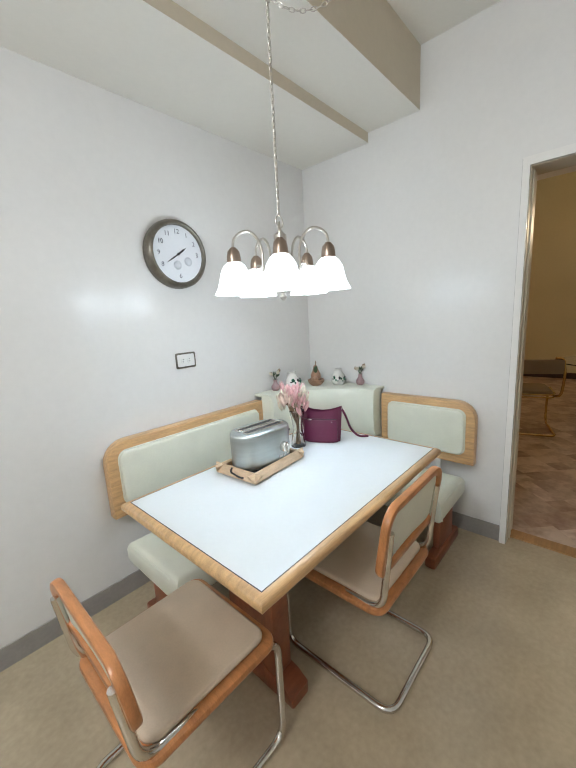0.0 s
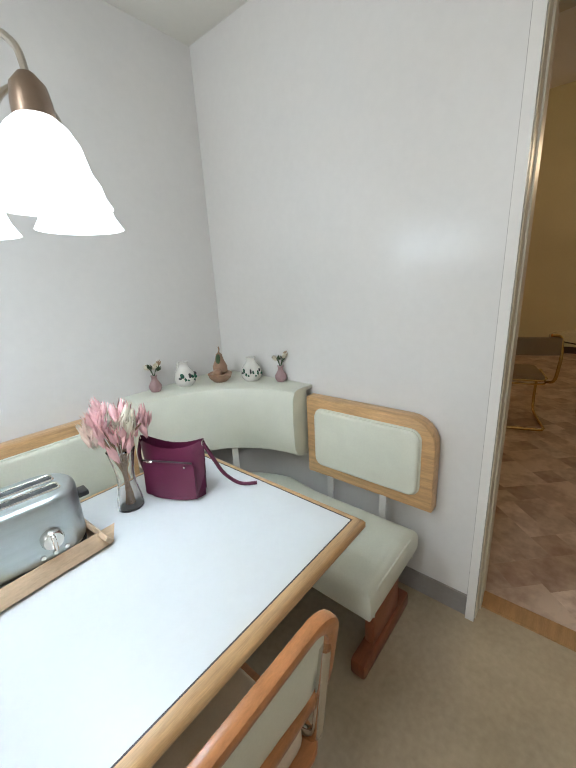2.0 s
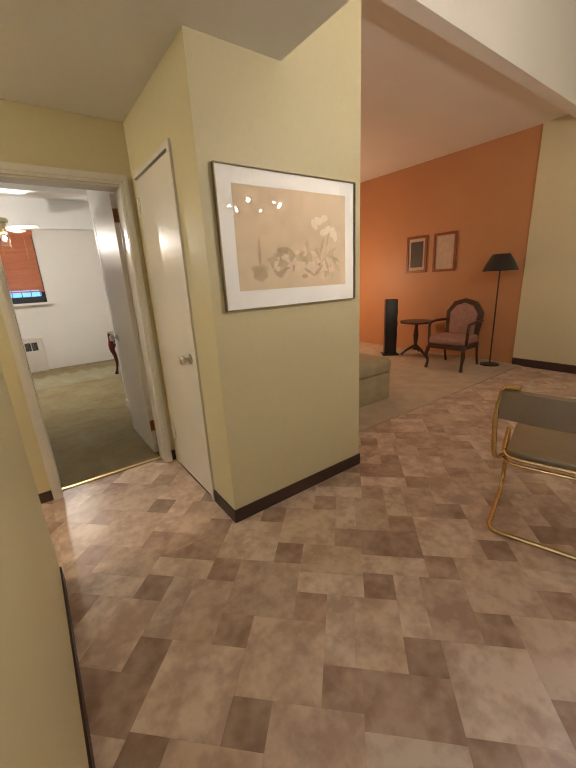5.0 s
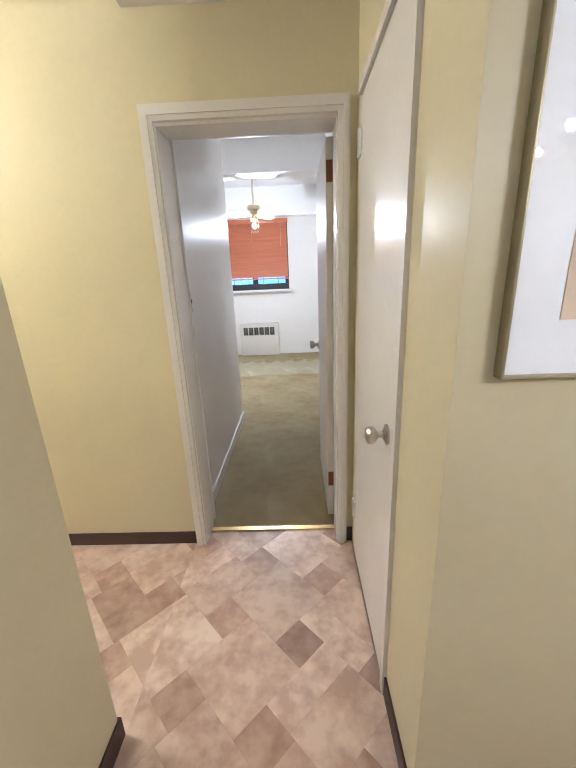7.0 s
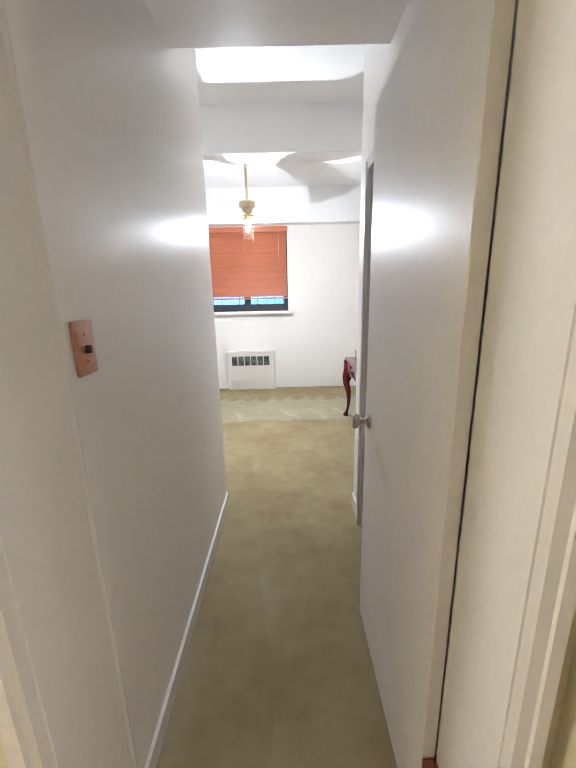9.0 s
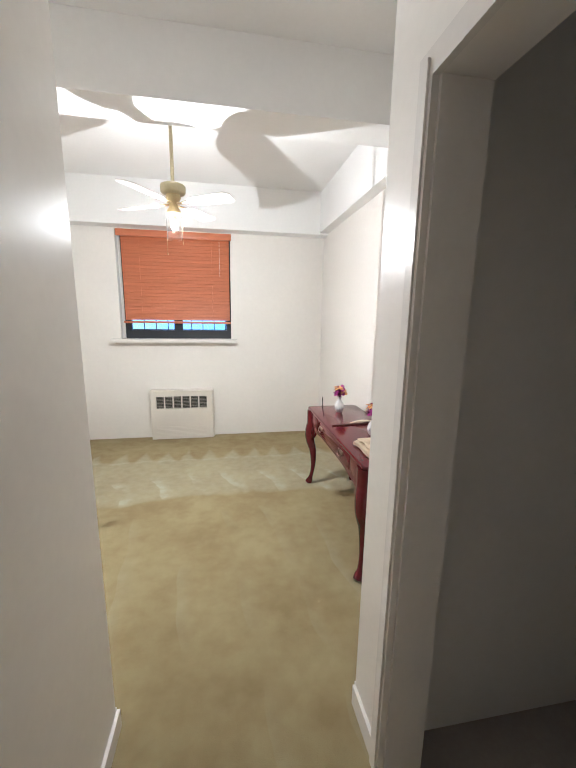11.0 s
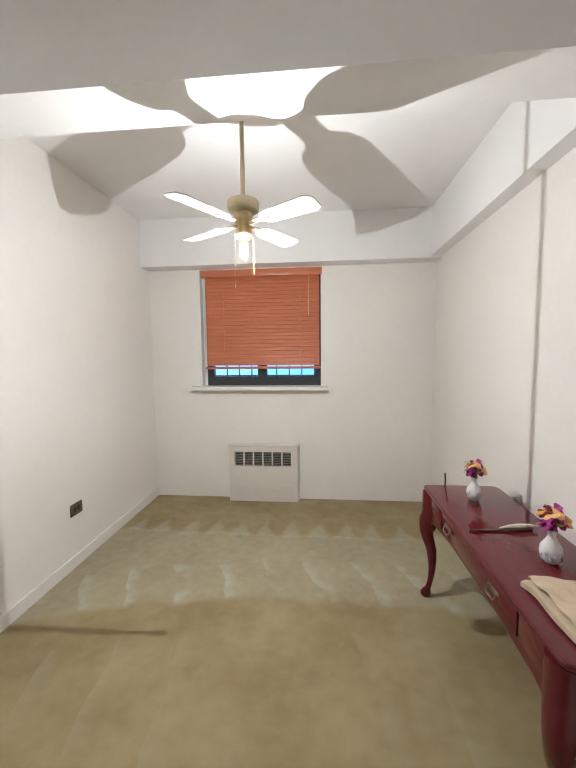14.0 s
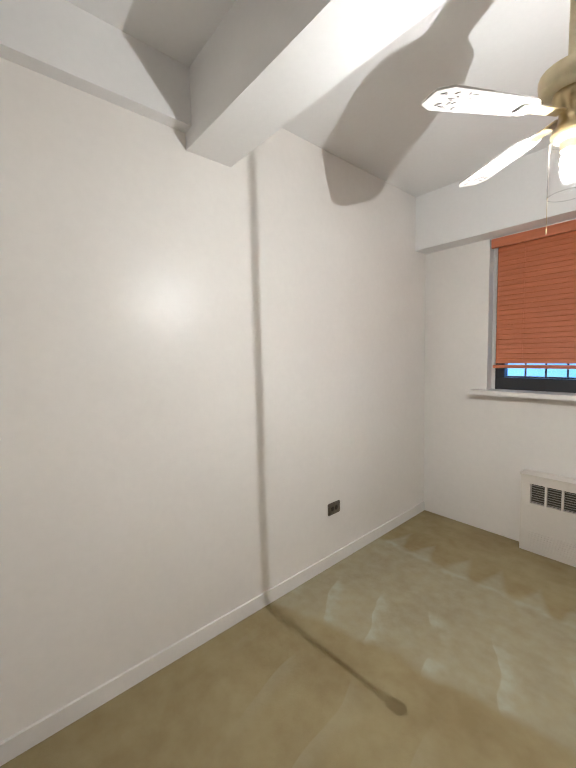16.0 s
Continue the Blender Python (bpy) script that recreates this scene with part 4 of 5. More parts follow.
def knob(parent, at, m=NICKEL):
    """A round knob that points to -x, on its rose."""
    k = part("door_knob", turned(lathe([(0.033, 0), (0.033, 0.006), (0.02, 0.01), (0.011, 0.016), (0.011, 0.03), (0.02, 0.036), (0.028, 0.046), (0.029, 0.058), (0.022, 0.066), (0.0, 0.068)], 22), at @ pose(0, 0, 0, 0, -90)), m, parent, "brushed nickel door knob")
    return k


def hinge(parent, x, y, z, m, label):
    h = part("hinge", rbox(x - 0.003, x + 0.003, y - 0.028, y + 0.028, z - 0.045, z + 0.045, 0.001, 1), m, parent, label, False)
    part("hinge_pin", lathe([(0.006, -0.05), (0.006, 0.05)], 8, at=(x - 0.004, y, z)), m, h)


cd = thing("door_1", (0.05, -0.41, 0), "closed white flush closet door with nickel knob", "door")
part("leaf", rbox(-0.004, 0.034, -0.327, 0.318, 0.012, 2.06, 0.002, 1), TRIM, cd, "white painted leaf", False)
knob(cd, Matrix.Translation((-0.004, -0.25, 0.955)))
for z in (0.28, 1.91):
    hinge(cd, -0.006, 0.318, z, TRIM, "painted hinge")
tagged(cd, kind="structure")

bd = thing("door_2", (-0.03, 0.2, 0), "white flush bedroom door, standing wide open against the corridor", "door")
part("leaf", rbox(-0.034, 0.0, 0.006, 0.725, 0.012, 2.035, 0.002, 1), mat("satin_door_paint", (0.78, 0.755, 0.715), 0.4, vary=0.03, scale=3, fine=50, bump=0.03, spec=0.2), bd, "white painted leaf", False)
knob(bd, Matrix.Translation((-0.034, 0.665, 0.955)))
knob(bd, Matrix.Translation((0.0, 0.665, 0.955)) @ pose(0, 0, 0, 0, 0, 180))
for z in (0.265, 1.895):
    part("hinge", rbox(-0.032, -0.002, 0.001, 0.005, z - 0.046, z + 0.046, 0.001, 1), COPPER, bd, "bare copper hinge", False)
tagged(bd, kind="structure")
for z in (0.265, 1.895):
    structure("hinge_plate_" + str(int(z * 100)), [(-0.0325, -0.03, 0.150, 0.198, z - 0.046, z + 0.046)], COPPER, "bare copper hinge plate on the jamb", "hinge")

pf = thing("framed_print", pose(0.585, -1.061, 1.592, 90, 0, 0), "large framed still-life print of pots and white orchids under glass", "picture")
W2, H2 = 0.468, 0.342
for x0, x1, y0, y1 in ((-W2, W2, -H2, -H2 + 0.006), (-W2, W2, H2 - 0.006, H2), (-W2, -W2 + 0.006, -H2 + 0.006, H2 - 0.006), (W2 - 0.006, W2, -H2 + 0.006, H2 - 0.006)):
    part("frame_rail", rbox(x0, x1, y0, y1, 0, 0.026, 0.002, 1), FRAMEMETAL, pf, "thin olive metal rail", False)
part("mat_board", rbox(-W2 + 0.006, W2 - 0.006, -H2 + 0.006, H2 - 0.006, 0.002, 0.010, 0, 1), MATBOARD, pf, "white mat board", False)
pr_ = part("print", rbox(-0.378, 0.388, -0.245, 0.262, 0.010, 0.0112, 0, 1), PRINT, pf, "tan toned print", False)


drawn = []


def blot(cx, cy, rx, ry, m, z, name="print_shape", ang=0.0, n=16):
    pts = [(rx * math.cos(2 * math.pi * k / n) * (1 + 0.12 * math.sin(3 * k)), ry * math.sin(2 * math.pi * k / n) * (1 + 0.1 * math.cos(2 * k))) for k in range(n)]
    drawn.append(name)
    part(name, turned(slab(pts, 0, 0.00004), pose(cx, cy, 0.0112 + 0.00006 * len(drawn), 0, 0, ang)), m, pr_, smooth=False)


blot(-0.245, -0.135, 0.058, 0.016, PRINTOLIVE, 0.0113)
blot(-0.245, -0.165, 0.046, 0.036, PRINTDARK, 0.0114)
blot(-0.243, -0.055, 0.010, 0.075, PRINTDARK, 0.0115)
blot(-0.10, -0.105, 0.075, 0.06, PRINTOLIVE, 0.0113)
blot(-0.085, -0.05, 0.05, 0.025, PRINTDARK, 0.0114)
blot(-0.115, -0.14, 0.035, 0.045, PRINTDARK, 0.0116)
blot(0.04, -0.12, 0.10, 0.035, PRINTPALE, 0.0113)
blot(0.03, -0.085, 0.09, 0.018, PRINTOLIVE, 0.0115, ang=-8)
blot(0.09, -0.05, 0.02, 0.06, PRINTOLIVE, 0.0114, ang=15)
blot(0.06, -0.185, 0.025, 0.012, PRINTDARK, 0.0116)
blot(0.20, -0.13, 0.08, 0.05, PRINTPALE, 0.0114)
blot(0.20, -0.165, 0.075, 0.006, PRINTDARK, 0.0116)
for cx, cy, a in ((0.19, -0.03, 70), (0.27, -0.05, 30), (0.29, -0.09, -20), (0.16, -0.06, 120), (0.31, -0.13, -55)):
    blot(cx, cy, 0.055, 0.009, PRINTOLIVE, 0.0117, ang=a)
blot(0.245, 0.04, 0.005, 0.10, PRINTOLIVE, 0.0112, ang=-12)
for cx, cy in ((0.17, 0.115), (0.215, 0.13), (0.14, 0.095), (0.24, 0.07), (0.28, 0.06), (0.21, 0.055), (0.30, 0.035)):
    blot(cx, cy, 0.030, 0.019, PRINTWHITE, 0.0118 + 0.00005 * cx, ang=cx * 900)
for k in range(46):
    u = (k * 0.618) % 1
    blot(-0.17 + 0.46 * u, -0.105 + 0.075 * math.sin(k * 2.3) * (0.5 + 0.5 * u), 0.018 + 0.03 * ((k * 0.37) % 1), 0.005 + 0.004 * (k % 3), (PRINTOLIVE, PRINTDARK, PRINTPALE)[k % 3], 0.0118, "brush_stroke", k * 37)
gl = part("glazing", rbox(-W2 + 0.006, W2 - 0.006, -H2 + 0.006, H2 - 0.006, 0.019, 0.021, 0, 1), GLASS, pf, "picture glass", False)
gl.visible_shadow = False

sp = thing("light_switch", pose(-0.826, 0.363, 1.325, 90, 0, 90), "wooden light switch plate with a dark toggle", "switch")
part("plate", slab(rounded_rect(-0.038, 0.038, -0.06, 0.06, 0.005), 0, 0.008, 0.002), PLATEWOOD, sp)
part("toggle", rbox(-0.005, 0.005, -0.012, 0.006, 0.008, 0.02, 0.002), INK, sp)
for y in (-0.03, 0.03):
    part("screw", lathe([(0.004, 0.008), (0.003, 0.0095)], 8, at=(0, y, 0)), COPPER, sp)
db = thing("door_stop", pose(-0.826, 0.222, 0.932, 90, 0, 90), "small round grey door bumper on the wall", "door stop")
part("bumper", lathe([(0.014, 0), (0.013, 0.01), (0.004, 0.014)], 14), COVE, db)

# ---- dining and living area, seen through the openings ----
GOLD = mat("polished_brass_tube", (0.66, 0.48, 0.2), 0.2, metal=1.0, vary=0.06, bump=0.01)
IVORY = mat("dark_tan_seat", (0.27, 0.20, 0.12), 0.5, vary=0.06)
DARKWOOD = mat("dark_walnut", (0.07, 0.032, 0.02), 0.35, vary=0.2, scale=6, stretch=(2, 2, 10))
SAGE = mat("sage_upholstery", (0.42, 0.365, 0.225), 0.8, vary=0.1, scale=8, fine=150, bump=0.1)
ROSE = mat("rose_tapestry", (0.40, 0.22, 0.17), 0.8, vary=0.15, scale=12, fine=120, bump=0.1)


def brass_chair(m):
    c = thing("brass_dining_chair", m, "polished brass cantilever dining chair with low padded back", "chair", "brass dining chairs")
    for sx in (-1, 1):
        side = [(sx * 0.25, -0.16, 0.455), (sx * 0.27, 0.23, 0.455), (sx * 0.27, 0.29, 0.24), (sx * 0.27, 0.27, 0.0135), (sx * 0.27, -0.22, 0.0135)]
        part("leg_tube", tube(bend(side, 0.1), 0.0125), GOLD, c, "bent brass tube leg")
        part("arm_tube", tube(bend([(sx * 0.25, -0.16, 0.425), (sx * 0.28, -0.30, 0.46), (sx * 0.29, -0.34, 0.70), (sx * 0.27, -0.33, 0.855), (sx * 0.20, -0.35, 0.86)], 0.07), 0.0125), GOLD, c, "brass tube that carries the back")
    part("floor_tube", tube(bend([(-0.27, -0.21, 0.0135), (-0.25, -0.27, 0.0135), (0.25, -0.27, 0.0135), (0.27, -0.21, 0.0135)], 0.04), 0.0125), GOLD, c)
    for z in (0.425, 0.455):
        part("seat_rail", tube(bend([(-0.25, -0.16, z), (-0.22, -0.25, z), (0.22, -0.25, z), (0.25, -0.16, z)], 0.06), 0.0085), GOLD, c, "brass rail round the seat")
    part("seat", slab(rounded_rect(-0.235, 0.235, -0.23, 0.25, 0.06), 0.435, 0.488, 0.02, 3), IVORY, c, "dark tan padded seat")
    back = bmesh.new()
    rows = []
    for x in np.linspace(-0.275, 0.275, 13):
        y = -0.365 + 0.9 * x * x * 0.55
        rows.append([back.verts.new((x, y + d, z)) for d, z in ((-0.02, 0.70), (0.012, 0.695), (0.022, 0.77), (0.012, 0.845), (-0.02, 0.84), (-0.028, 0.77))])
    for p, q in zip(rows, rows[1:]):
        for j in range(6):
            back.faces.new((p[j], p[(j + 1) % 6], q[(j + 1) % 6], q[j]))
    back.faces.new(rows[0][::-1])
    back.faces.new(rows[-1])
    bmesh.ops.recalc_face_normals(back, faces=back.faces)
    part("backrest", back, IVORY, c, "curved padded back")
    return c


brass_chair(pose(1.43, -2.22, 0, 0, 0, -74))
brass_chair(pose(1.55, -3.9, 0, 0, 0, -10))
dt = thing("dining_table", (1.95, -3.0, 0), "round glass-topped dining table on a brass drum", "table")
part("tabletop", lathe([(0.56, 0.735), (0.565, 0.741), (0.56, 0.747)], 40), GLASS, dt, "clear glass top")
part("pedestal", lathe([(0.26, 0.0), (0.26, 0.03), (0.12, 0.06), (0.10, 0.4), (0.12, 0.68), (0.22, 0.735)], 28), GOLD, dt)
fl = thing("floor_lamp", (4.72, -0.345, 0.012), "unlit floor lamp with black empire shade", "lamp")
part("base", lathe([(0.13, 0), (0.13, 0.015), (0.03, 0.03)], 24), BLACK, fl)
part("pole", lathe([(0.011, 0.028), (0.011, 1.53)], 10), DARKWOOD, fl)
part("shade", lathe([(0.225, 1.34), (0.18, 1.44), (0.115, 1.55), (0.105, 1.56), (0.02, 1.56), (0.02, 1.55), (0.10, 1.545), (0.175, 1.435), (0.22, 1.34)], 28), BLACK, fl, "black fabric shade")
ac = thing("armchair", pose(4.28, 0.0, 0.012, 0, 0, 95), "carved dark wood armchair with rose upholstery", "armchair")
part("seat", slab(rounded_rect(-0.26, 0.26, -0.24, 0.26, 0.06), 0.36, 0.47, 0.03, 3), ROSE, ac)
part("seat_frame", slab(rounded_rect(-0.275, 0.275, -0.255, 0.275, 0.05), 0.30, 0.365, 0.01), DARKWOOD, ac)
part("back_frame", turned(slab([(-0.24, 0), (0.24, 0), (0.27, 0.4), (0.17, 0.55), (0, 0.60), (-0.17, 0.55), (-0.27, 0.4)], -0.025, 0.025, 0.012), pose(0, -0.25, 0.38, 98)), DARKWOOD, ac)
part("back_pad", turned(slab([(-0.18, 0.06), (0.18, 0.06), (0.2, 0.38), (0.12, 0.49), (0, 0.53), (-0.12, 0.49), (-0.2, 0.38)], -0.045, -0.02, 0.012), pose(0, -0.25, 0.38, 98)), ROSE, ac)
for sx in (-1, 1):
    part("armrest", tube(bend([(sx * 0.27, -0.27, 0.66), (sx * 0.29, 0.0, 0.67), (sx * 0.28, 0.2, 0.65), (sx * 0.27, 0.2, 0.34)], 0.05), 0.02), DARKWOOD, ac)
    part("front_leg", tube([(sx * 0.25, 0.24, 0.33), (sx * 0.27, 0.27, 0.22), (sx * 0.25, 0.25, 0.1), (sx * 0.26, 0.28, 0.0)], 0.02, taper=[0.03, 0.03, 0.018, 0.025]), DARKWOOD, ac)
    part("rear_leg", tube([(sx * 0.24, -0.24, 0.33), (sx * 0.24, -0.27, 0.15), (sx * 0.24, -0.32, 0.0)], 0.018), DARKWOOD, ac)
so = thing("ottoman", (2.12, 0.1, 0.012), "sage green upholstered ottoman on the living room carpet", "ottoman")
part("cushion", slab(rounded_rect(-0.42, 0.42, -0.38, 0.38, 0.08), 0.30, 0.47, 0.06, 4), SAGE, so)
part("skirt", slab(rounded_rect(-0.41, 0.41, -0.37, 0.37, 0.07), 0.0, 0.31, 0.01), SAGE, so)
spk = thing("tower_speaker", pose(4.36, 1.2, 0.012, 0, 0, 50), "slim black tower loudspeaker on a foot plate", "speaker")
part("cabinet", rbox(-0.07, 0.07, -0.10, 0.10, 0.03, 0.96, 0.01), BLACK, spk)
part("foot_plate", rbox(-0.11, 0.11, -0.14, 0.14, 0, 0.03, 0.006), BLACK, spk)
for z in (0.75, 0.55, 0.35):
    part("driver", turned(lathe([(0.055, 0), (0.05, 0.01), (0.018, 0.0), (0.0, 0.008)], 20), pose(0, -0.10, z, 90)), INK, spk)
st = thing("side_table", (4.6, 0.85, 0.012), "small dark wooden pedestal table by the wall", "table")
part("tabletop", lathe([(0.26, 0.56), (0.27, 0.575), (0.26, 0.59)], 28), DARKWOOD, st)
part("column", lathe([(0.05, 0.1), (0.03, 0.2), (0.045, 0.35), (0.025, 0.5), (0.05, 0.56)], 16), DARKWOOD, st)
for k in range(3):
    part("leg", tube([(0.03, 0, 0.16), (0.14, 0, 0.1), (0.24, 0, 0.02)], 0.02, 8, taper=[0.026, 0.02, 0.016]), DARKWOOD, st, at=pose(0, 0, 0, 0, 0, 120 * k + 20))
for y, field, told in ((1.18, INK, "small picture with a dark field in a red-brown frame"), (0.66, PRINTPALE, "small pale picture in a red-brown frame")):
    wp = thing("framed_picture", pose(4.999, y, 1.68, 90, 0, -90), told, "picture", "pictures on the orange wall")
    for x0, x1, y0, y1 in ((-0.2, 0.2, -0.3, -0.26), (-0.2, 0.2, 0.26, 0.3), (-0.2, -0.16, -0.26, 0.26), (0.16, 0.2, -0.26, 0.26)):
        part("frame_rail", rbox(x0, x1, y0, y1, 0, 0.025, 0.003, 1), REDWOOD, wp, smooth=False)
    part("picture_sheet", rbox(-0.16, 0.16, -0.26, 0.26, 0.002, 0.008, 0, 1), PRINTPALE, wp, smooth=False)
    part("picture_field", rbox(-0.12, 0.12, -0.21, 0.21, 0.008, 0.0095, 0, 1), field, wp, smooth=False)
dc = thing("dining_chandelier", (1.68, -3.24, 3.05), "six-light brass dining chandelier with lit bulbs", "chandelier")
part("stem", lathe([(0.05, 0.83), (0.05, 0.81), (0.008, 0.80), (0.008, -0.80), (0.04, -0.85), (0.04, -0.93), (0.01, -0.97)], 16), GOLD, dc)
# bowl is an addition, its radius set by how much floor it shades
part("bowl", lathe([(0.012, -0.86), (0.05, -0.85), (0.09, -0.82), (0.112, -0.78), (0.108, -0.778), (0.085, -0.812), (0.045, -0.84)], 28), GOLD, dc, "brass bowl added to shade the floor")
for k in range(6):
    arm = part("arm", tube(smooth_path([(0.03, 0, -0.89), (0.12, 0, -0.94), (0.24, 0, -0.93), (0.30, 0, -0.87)]), 0.007, 8), GOLD, dc, at=pose(0, 0, 0, 0, 0, 60 * k + 15))
    part("lit_bulb", ball(0.016, (0.30, 0, -0.838), 1, 1, 1.25), BULB, arm, "lit bulb").visible_shadow = False
    # added pan under each bulb, blocks the light that would fall downwards
    part("shading_pan", lathe([(0.004, -0.872), (0.03, -0.868), (0.062, -0.858), (0.062, -0.855), (0.03, -0.862), (0.0, -0.864)], 24, at=(0.30, 0, 0)), GOLD, arm, "brass pan added to keep bulb light off the floor")

# ---- bedroom ----
BLIND = mat("orange_wood_slat", (0.50, 0.17, 0.07), 0.35, vary=0.1, scale=4, fine=30, random_by=0.06, stretch=(1, 12, 12))
FANWHITE = mat("white_fan_blade", (0.62, 0.60, 0.55), 0.35, vary=0.05)
FANMOTIF = mat("grey_blade_motif", (0.34, 0.315, 0.29), 0.5, vary=0.2, scale=30)
FANBRASS = mat("pale_brass", (0.55, 0.45, 0.24), 0.28, metal=0.9, vary=0.1)
FANBODY = mat("cream_fan_housing", (0.60, 0.53, 0.33), 0.35, metal=0.3, vary=0.06)
AGEDBRASS = mat("aged_brass", (0.42, 0.36, 0.28), 0.3, metal=0.95, vary=0.2, scale=30)
CREAM = mat("cream_enamel", (0.68, 0.64, 0.57), 0.38, vary=0.03, scale=3)
VENT = mat("dark_vent", (0.05, 0.05, 0.04), 0.7)
# the cream enamel darkened: shade between the vanes is in this colour
VANE = mat("shaded_vane_enamel", (0.42, 0.39, 0.32), 0.5)
BLACKFRAME = mat("black_window_frame", (0.02, 0.022, 0.025), 0.4)
MAHOG = mat("polished_mahogany", (0.10, 0.009, 0.014), 0.12, vary=0.10, scale=4, fine=25, bump=0.005, coat=0.0, stretch=(6, 1, 6))
KHAKI = mat("khaki_cloth", (0.50, 0.405, 0.275), 0.85, vary=0.08, scale=14, fine=260, bump=0.12)
SCARLET = mat("red_felt", (0.60, 0.010, 0.03), 0.7, vary=0.1, scale=20)
BEARD = mat("white_fleece", (0.72, 0.70, 0.68), 0.9, vary=0.06, scale=40, bump=0.3)
PURPLE = mat("purple_petal", (0.32, 0.025, 0.22), 0.6, vary=0.15, scale=30)
PETALORANGE = mat("apricot_petal", (0.80, 0.46, 0.16), 0.6, vary=0.15, scale=30)
ORANGEP = mat("orange_petal", (0.78, 0.33, 0.05), 0.6, vary=0.15, scale=30)
GREYGLAZE = mat("grey_blue_glaze", (0.42, 0.45, 0.50), 0.2, vary=0.2, scale=40)
PORC = mat("white_porcelain", (0.70, 0.70, 0.69), 0.16, vary=0.05, scale=25)

structure("baseboard_bedroom", [(WL, WL + 0.012, 1.851, WN, 0, 0.085), (WL, -0.826, 1.851, 1.863, 0, 0.085), (-0.826, -0.814, 0.21, 1.863, 0, 0.075), (0.058, 0.07, 1.612, 1.80, 0, 0.085), (0.07, WR, 1.80, 1.812, 0, 0.085), (WR - 0.012, WR, 1.812, WN, 0, 0.07)], TRIM, "white painted baseboard", "baseboard")
structure("trim_side_room", [(0.052, 0.07, 1.55, 1.61, 0, 2.09), (0.046, 0.052, 1.563, 1.575, 0, 2.07), (0.052, 0.07, 0.80, 0.86, 0, 2.09), (0.052, 0.07, 0.86, 1.55, 2.03, 2.09), (0.07, 0.2, 1.54, 1.55, 0, 2.03), (0.07, 0.2, 0.86, 0.87, 0, 2.03)], TRIM, "white casing of the side room doorway", "trim")
floor_side = structure("floor_side_room", [(0.07, 0.95, 0.25, 1.66, 0.0, 0.004)], COVE, "dark side room floor", "floor")

# window, blind, sill
wi = thing("window_1", (0, 5.27, 0), "black-framed bedroom window behind a wooden blind", "window")
for x0, x1, z0, z1 in ((WX0 + 0.03, WX1, WZ0, WZ0 + 0.115), (WX0 + 0.03, WX1, WZ1 - 0.05, WZ1), (WX0 + 0.03, WX0 + 0.10, WZ0 + 0.115, WZ1 - 0.05), (WX1 - 0.06, WX1, WZ0 + 0.115, WZ1 - 0.05), (-1.015, -0.915, WZ0 + 0.115, WZ1 - 0.05)):
    part("window_frame", rbox(x0, x1, -0.03, 0.03, z0, z1, 0.004, 1), BLACKFRAME, wi, "black metal frame", False)
part("reveal_strip", rbox(WX0, WX0 + 0.03, -0.03, 0.03, WZ0, WZ1, 0.002, 1), TRIM, wi, "white reveal strip", False)
for x0, x1 in ((WX0 + 0.10, -1.015), (-0.915, WX1 - 0.06)):
    pn = part("pane", rbox(x0, x1, -0.004, 0.004, WZ0 + 0.115, WZ1 - 0.05, 0, 1), GLASS, wi, "window glass", False)
    pn.visible_shadow = False
gr = thing("window_bars", (0, 5.37, 0), "black outdoor security bars across the window", "grille")
for k in range(9):
    part("upright_bar", rbox(WX0 + 0.07 + k * 0.14, WX0 + 0.082 + k * 0.14, -0.006, 0.006, WZ0 + 0.004, WZ1, 0, 1), BLACKFRAME, gr, smooth=False)
for z in (1.31, 1.62, 1.95, 2.25):
    part("cross_bar", rbox(WX0 + 0.003, WX1 - 0.003, -0.014, -0.006, z, z + 0.014, 0, 1), BLACKFRAME, gr, smooth=False)
structure("window_sill", [(-1.70, -0.27, 5.045, WN, 1.182, 1.218), (WX0, WX1, WN, 5.24, 1.2005, 1.218), (-1.68, -0.29, 5.115, WN, 1.162, 1.182)], TRIM, "white window sill", "window sill")
bl = thing("window_blind", (0, 5.175, 0), "orange wooden venetian blind, lowered almost to the sill", "blind")
part("valance", rbox(-1.585, WX1 + 0.012, -0.045, -0.020, 2.355, 2.428, 0.006), BLIND, bl, "orange wood valance")
part("headrail", rbox(-1.55, WX1 - 0.01, -0.02, 0.03, 2.37, 2.425, 0.003, 1), BLIND, bl)
slat_m = None
for k in range(24):
    z = 2.345 - k * 0.0385
    if slat_m is None:
        s0 = part("slat", turned(rbox(-0.598, 0.598, -0.025, 0.025, -0.0015, 0.0015, 0.001, 1), pose(0, 0, 0, 73)), BLIND, bl, smooth=False)
        slat_m = s0.data
    else:
        s0 = new("slat", slat_m)
        s0.parent = bl
    s0.matrix_basis = Matrix.Translation((-0.947, 0, z))
part("bottom_rail", rbox(-1.56, WX1 - 0.003, -0.03, 0.02, 1.398, 1.424, 0.005), BLIND, bl, "orange wood bottom rail")
for x in (-1.35, -0.55):
    part("ladder_cord", tube([(x, -0.03, 2.36), (x, -0.03, 1.42)], 0.0014, 5), BLIND, bl)
part("lift_cord", tube([(-0.46, -0.034, 2.36), (-0.46, -0.036, 1.95)], 0.0012, 5), WHITEPL, bl)
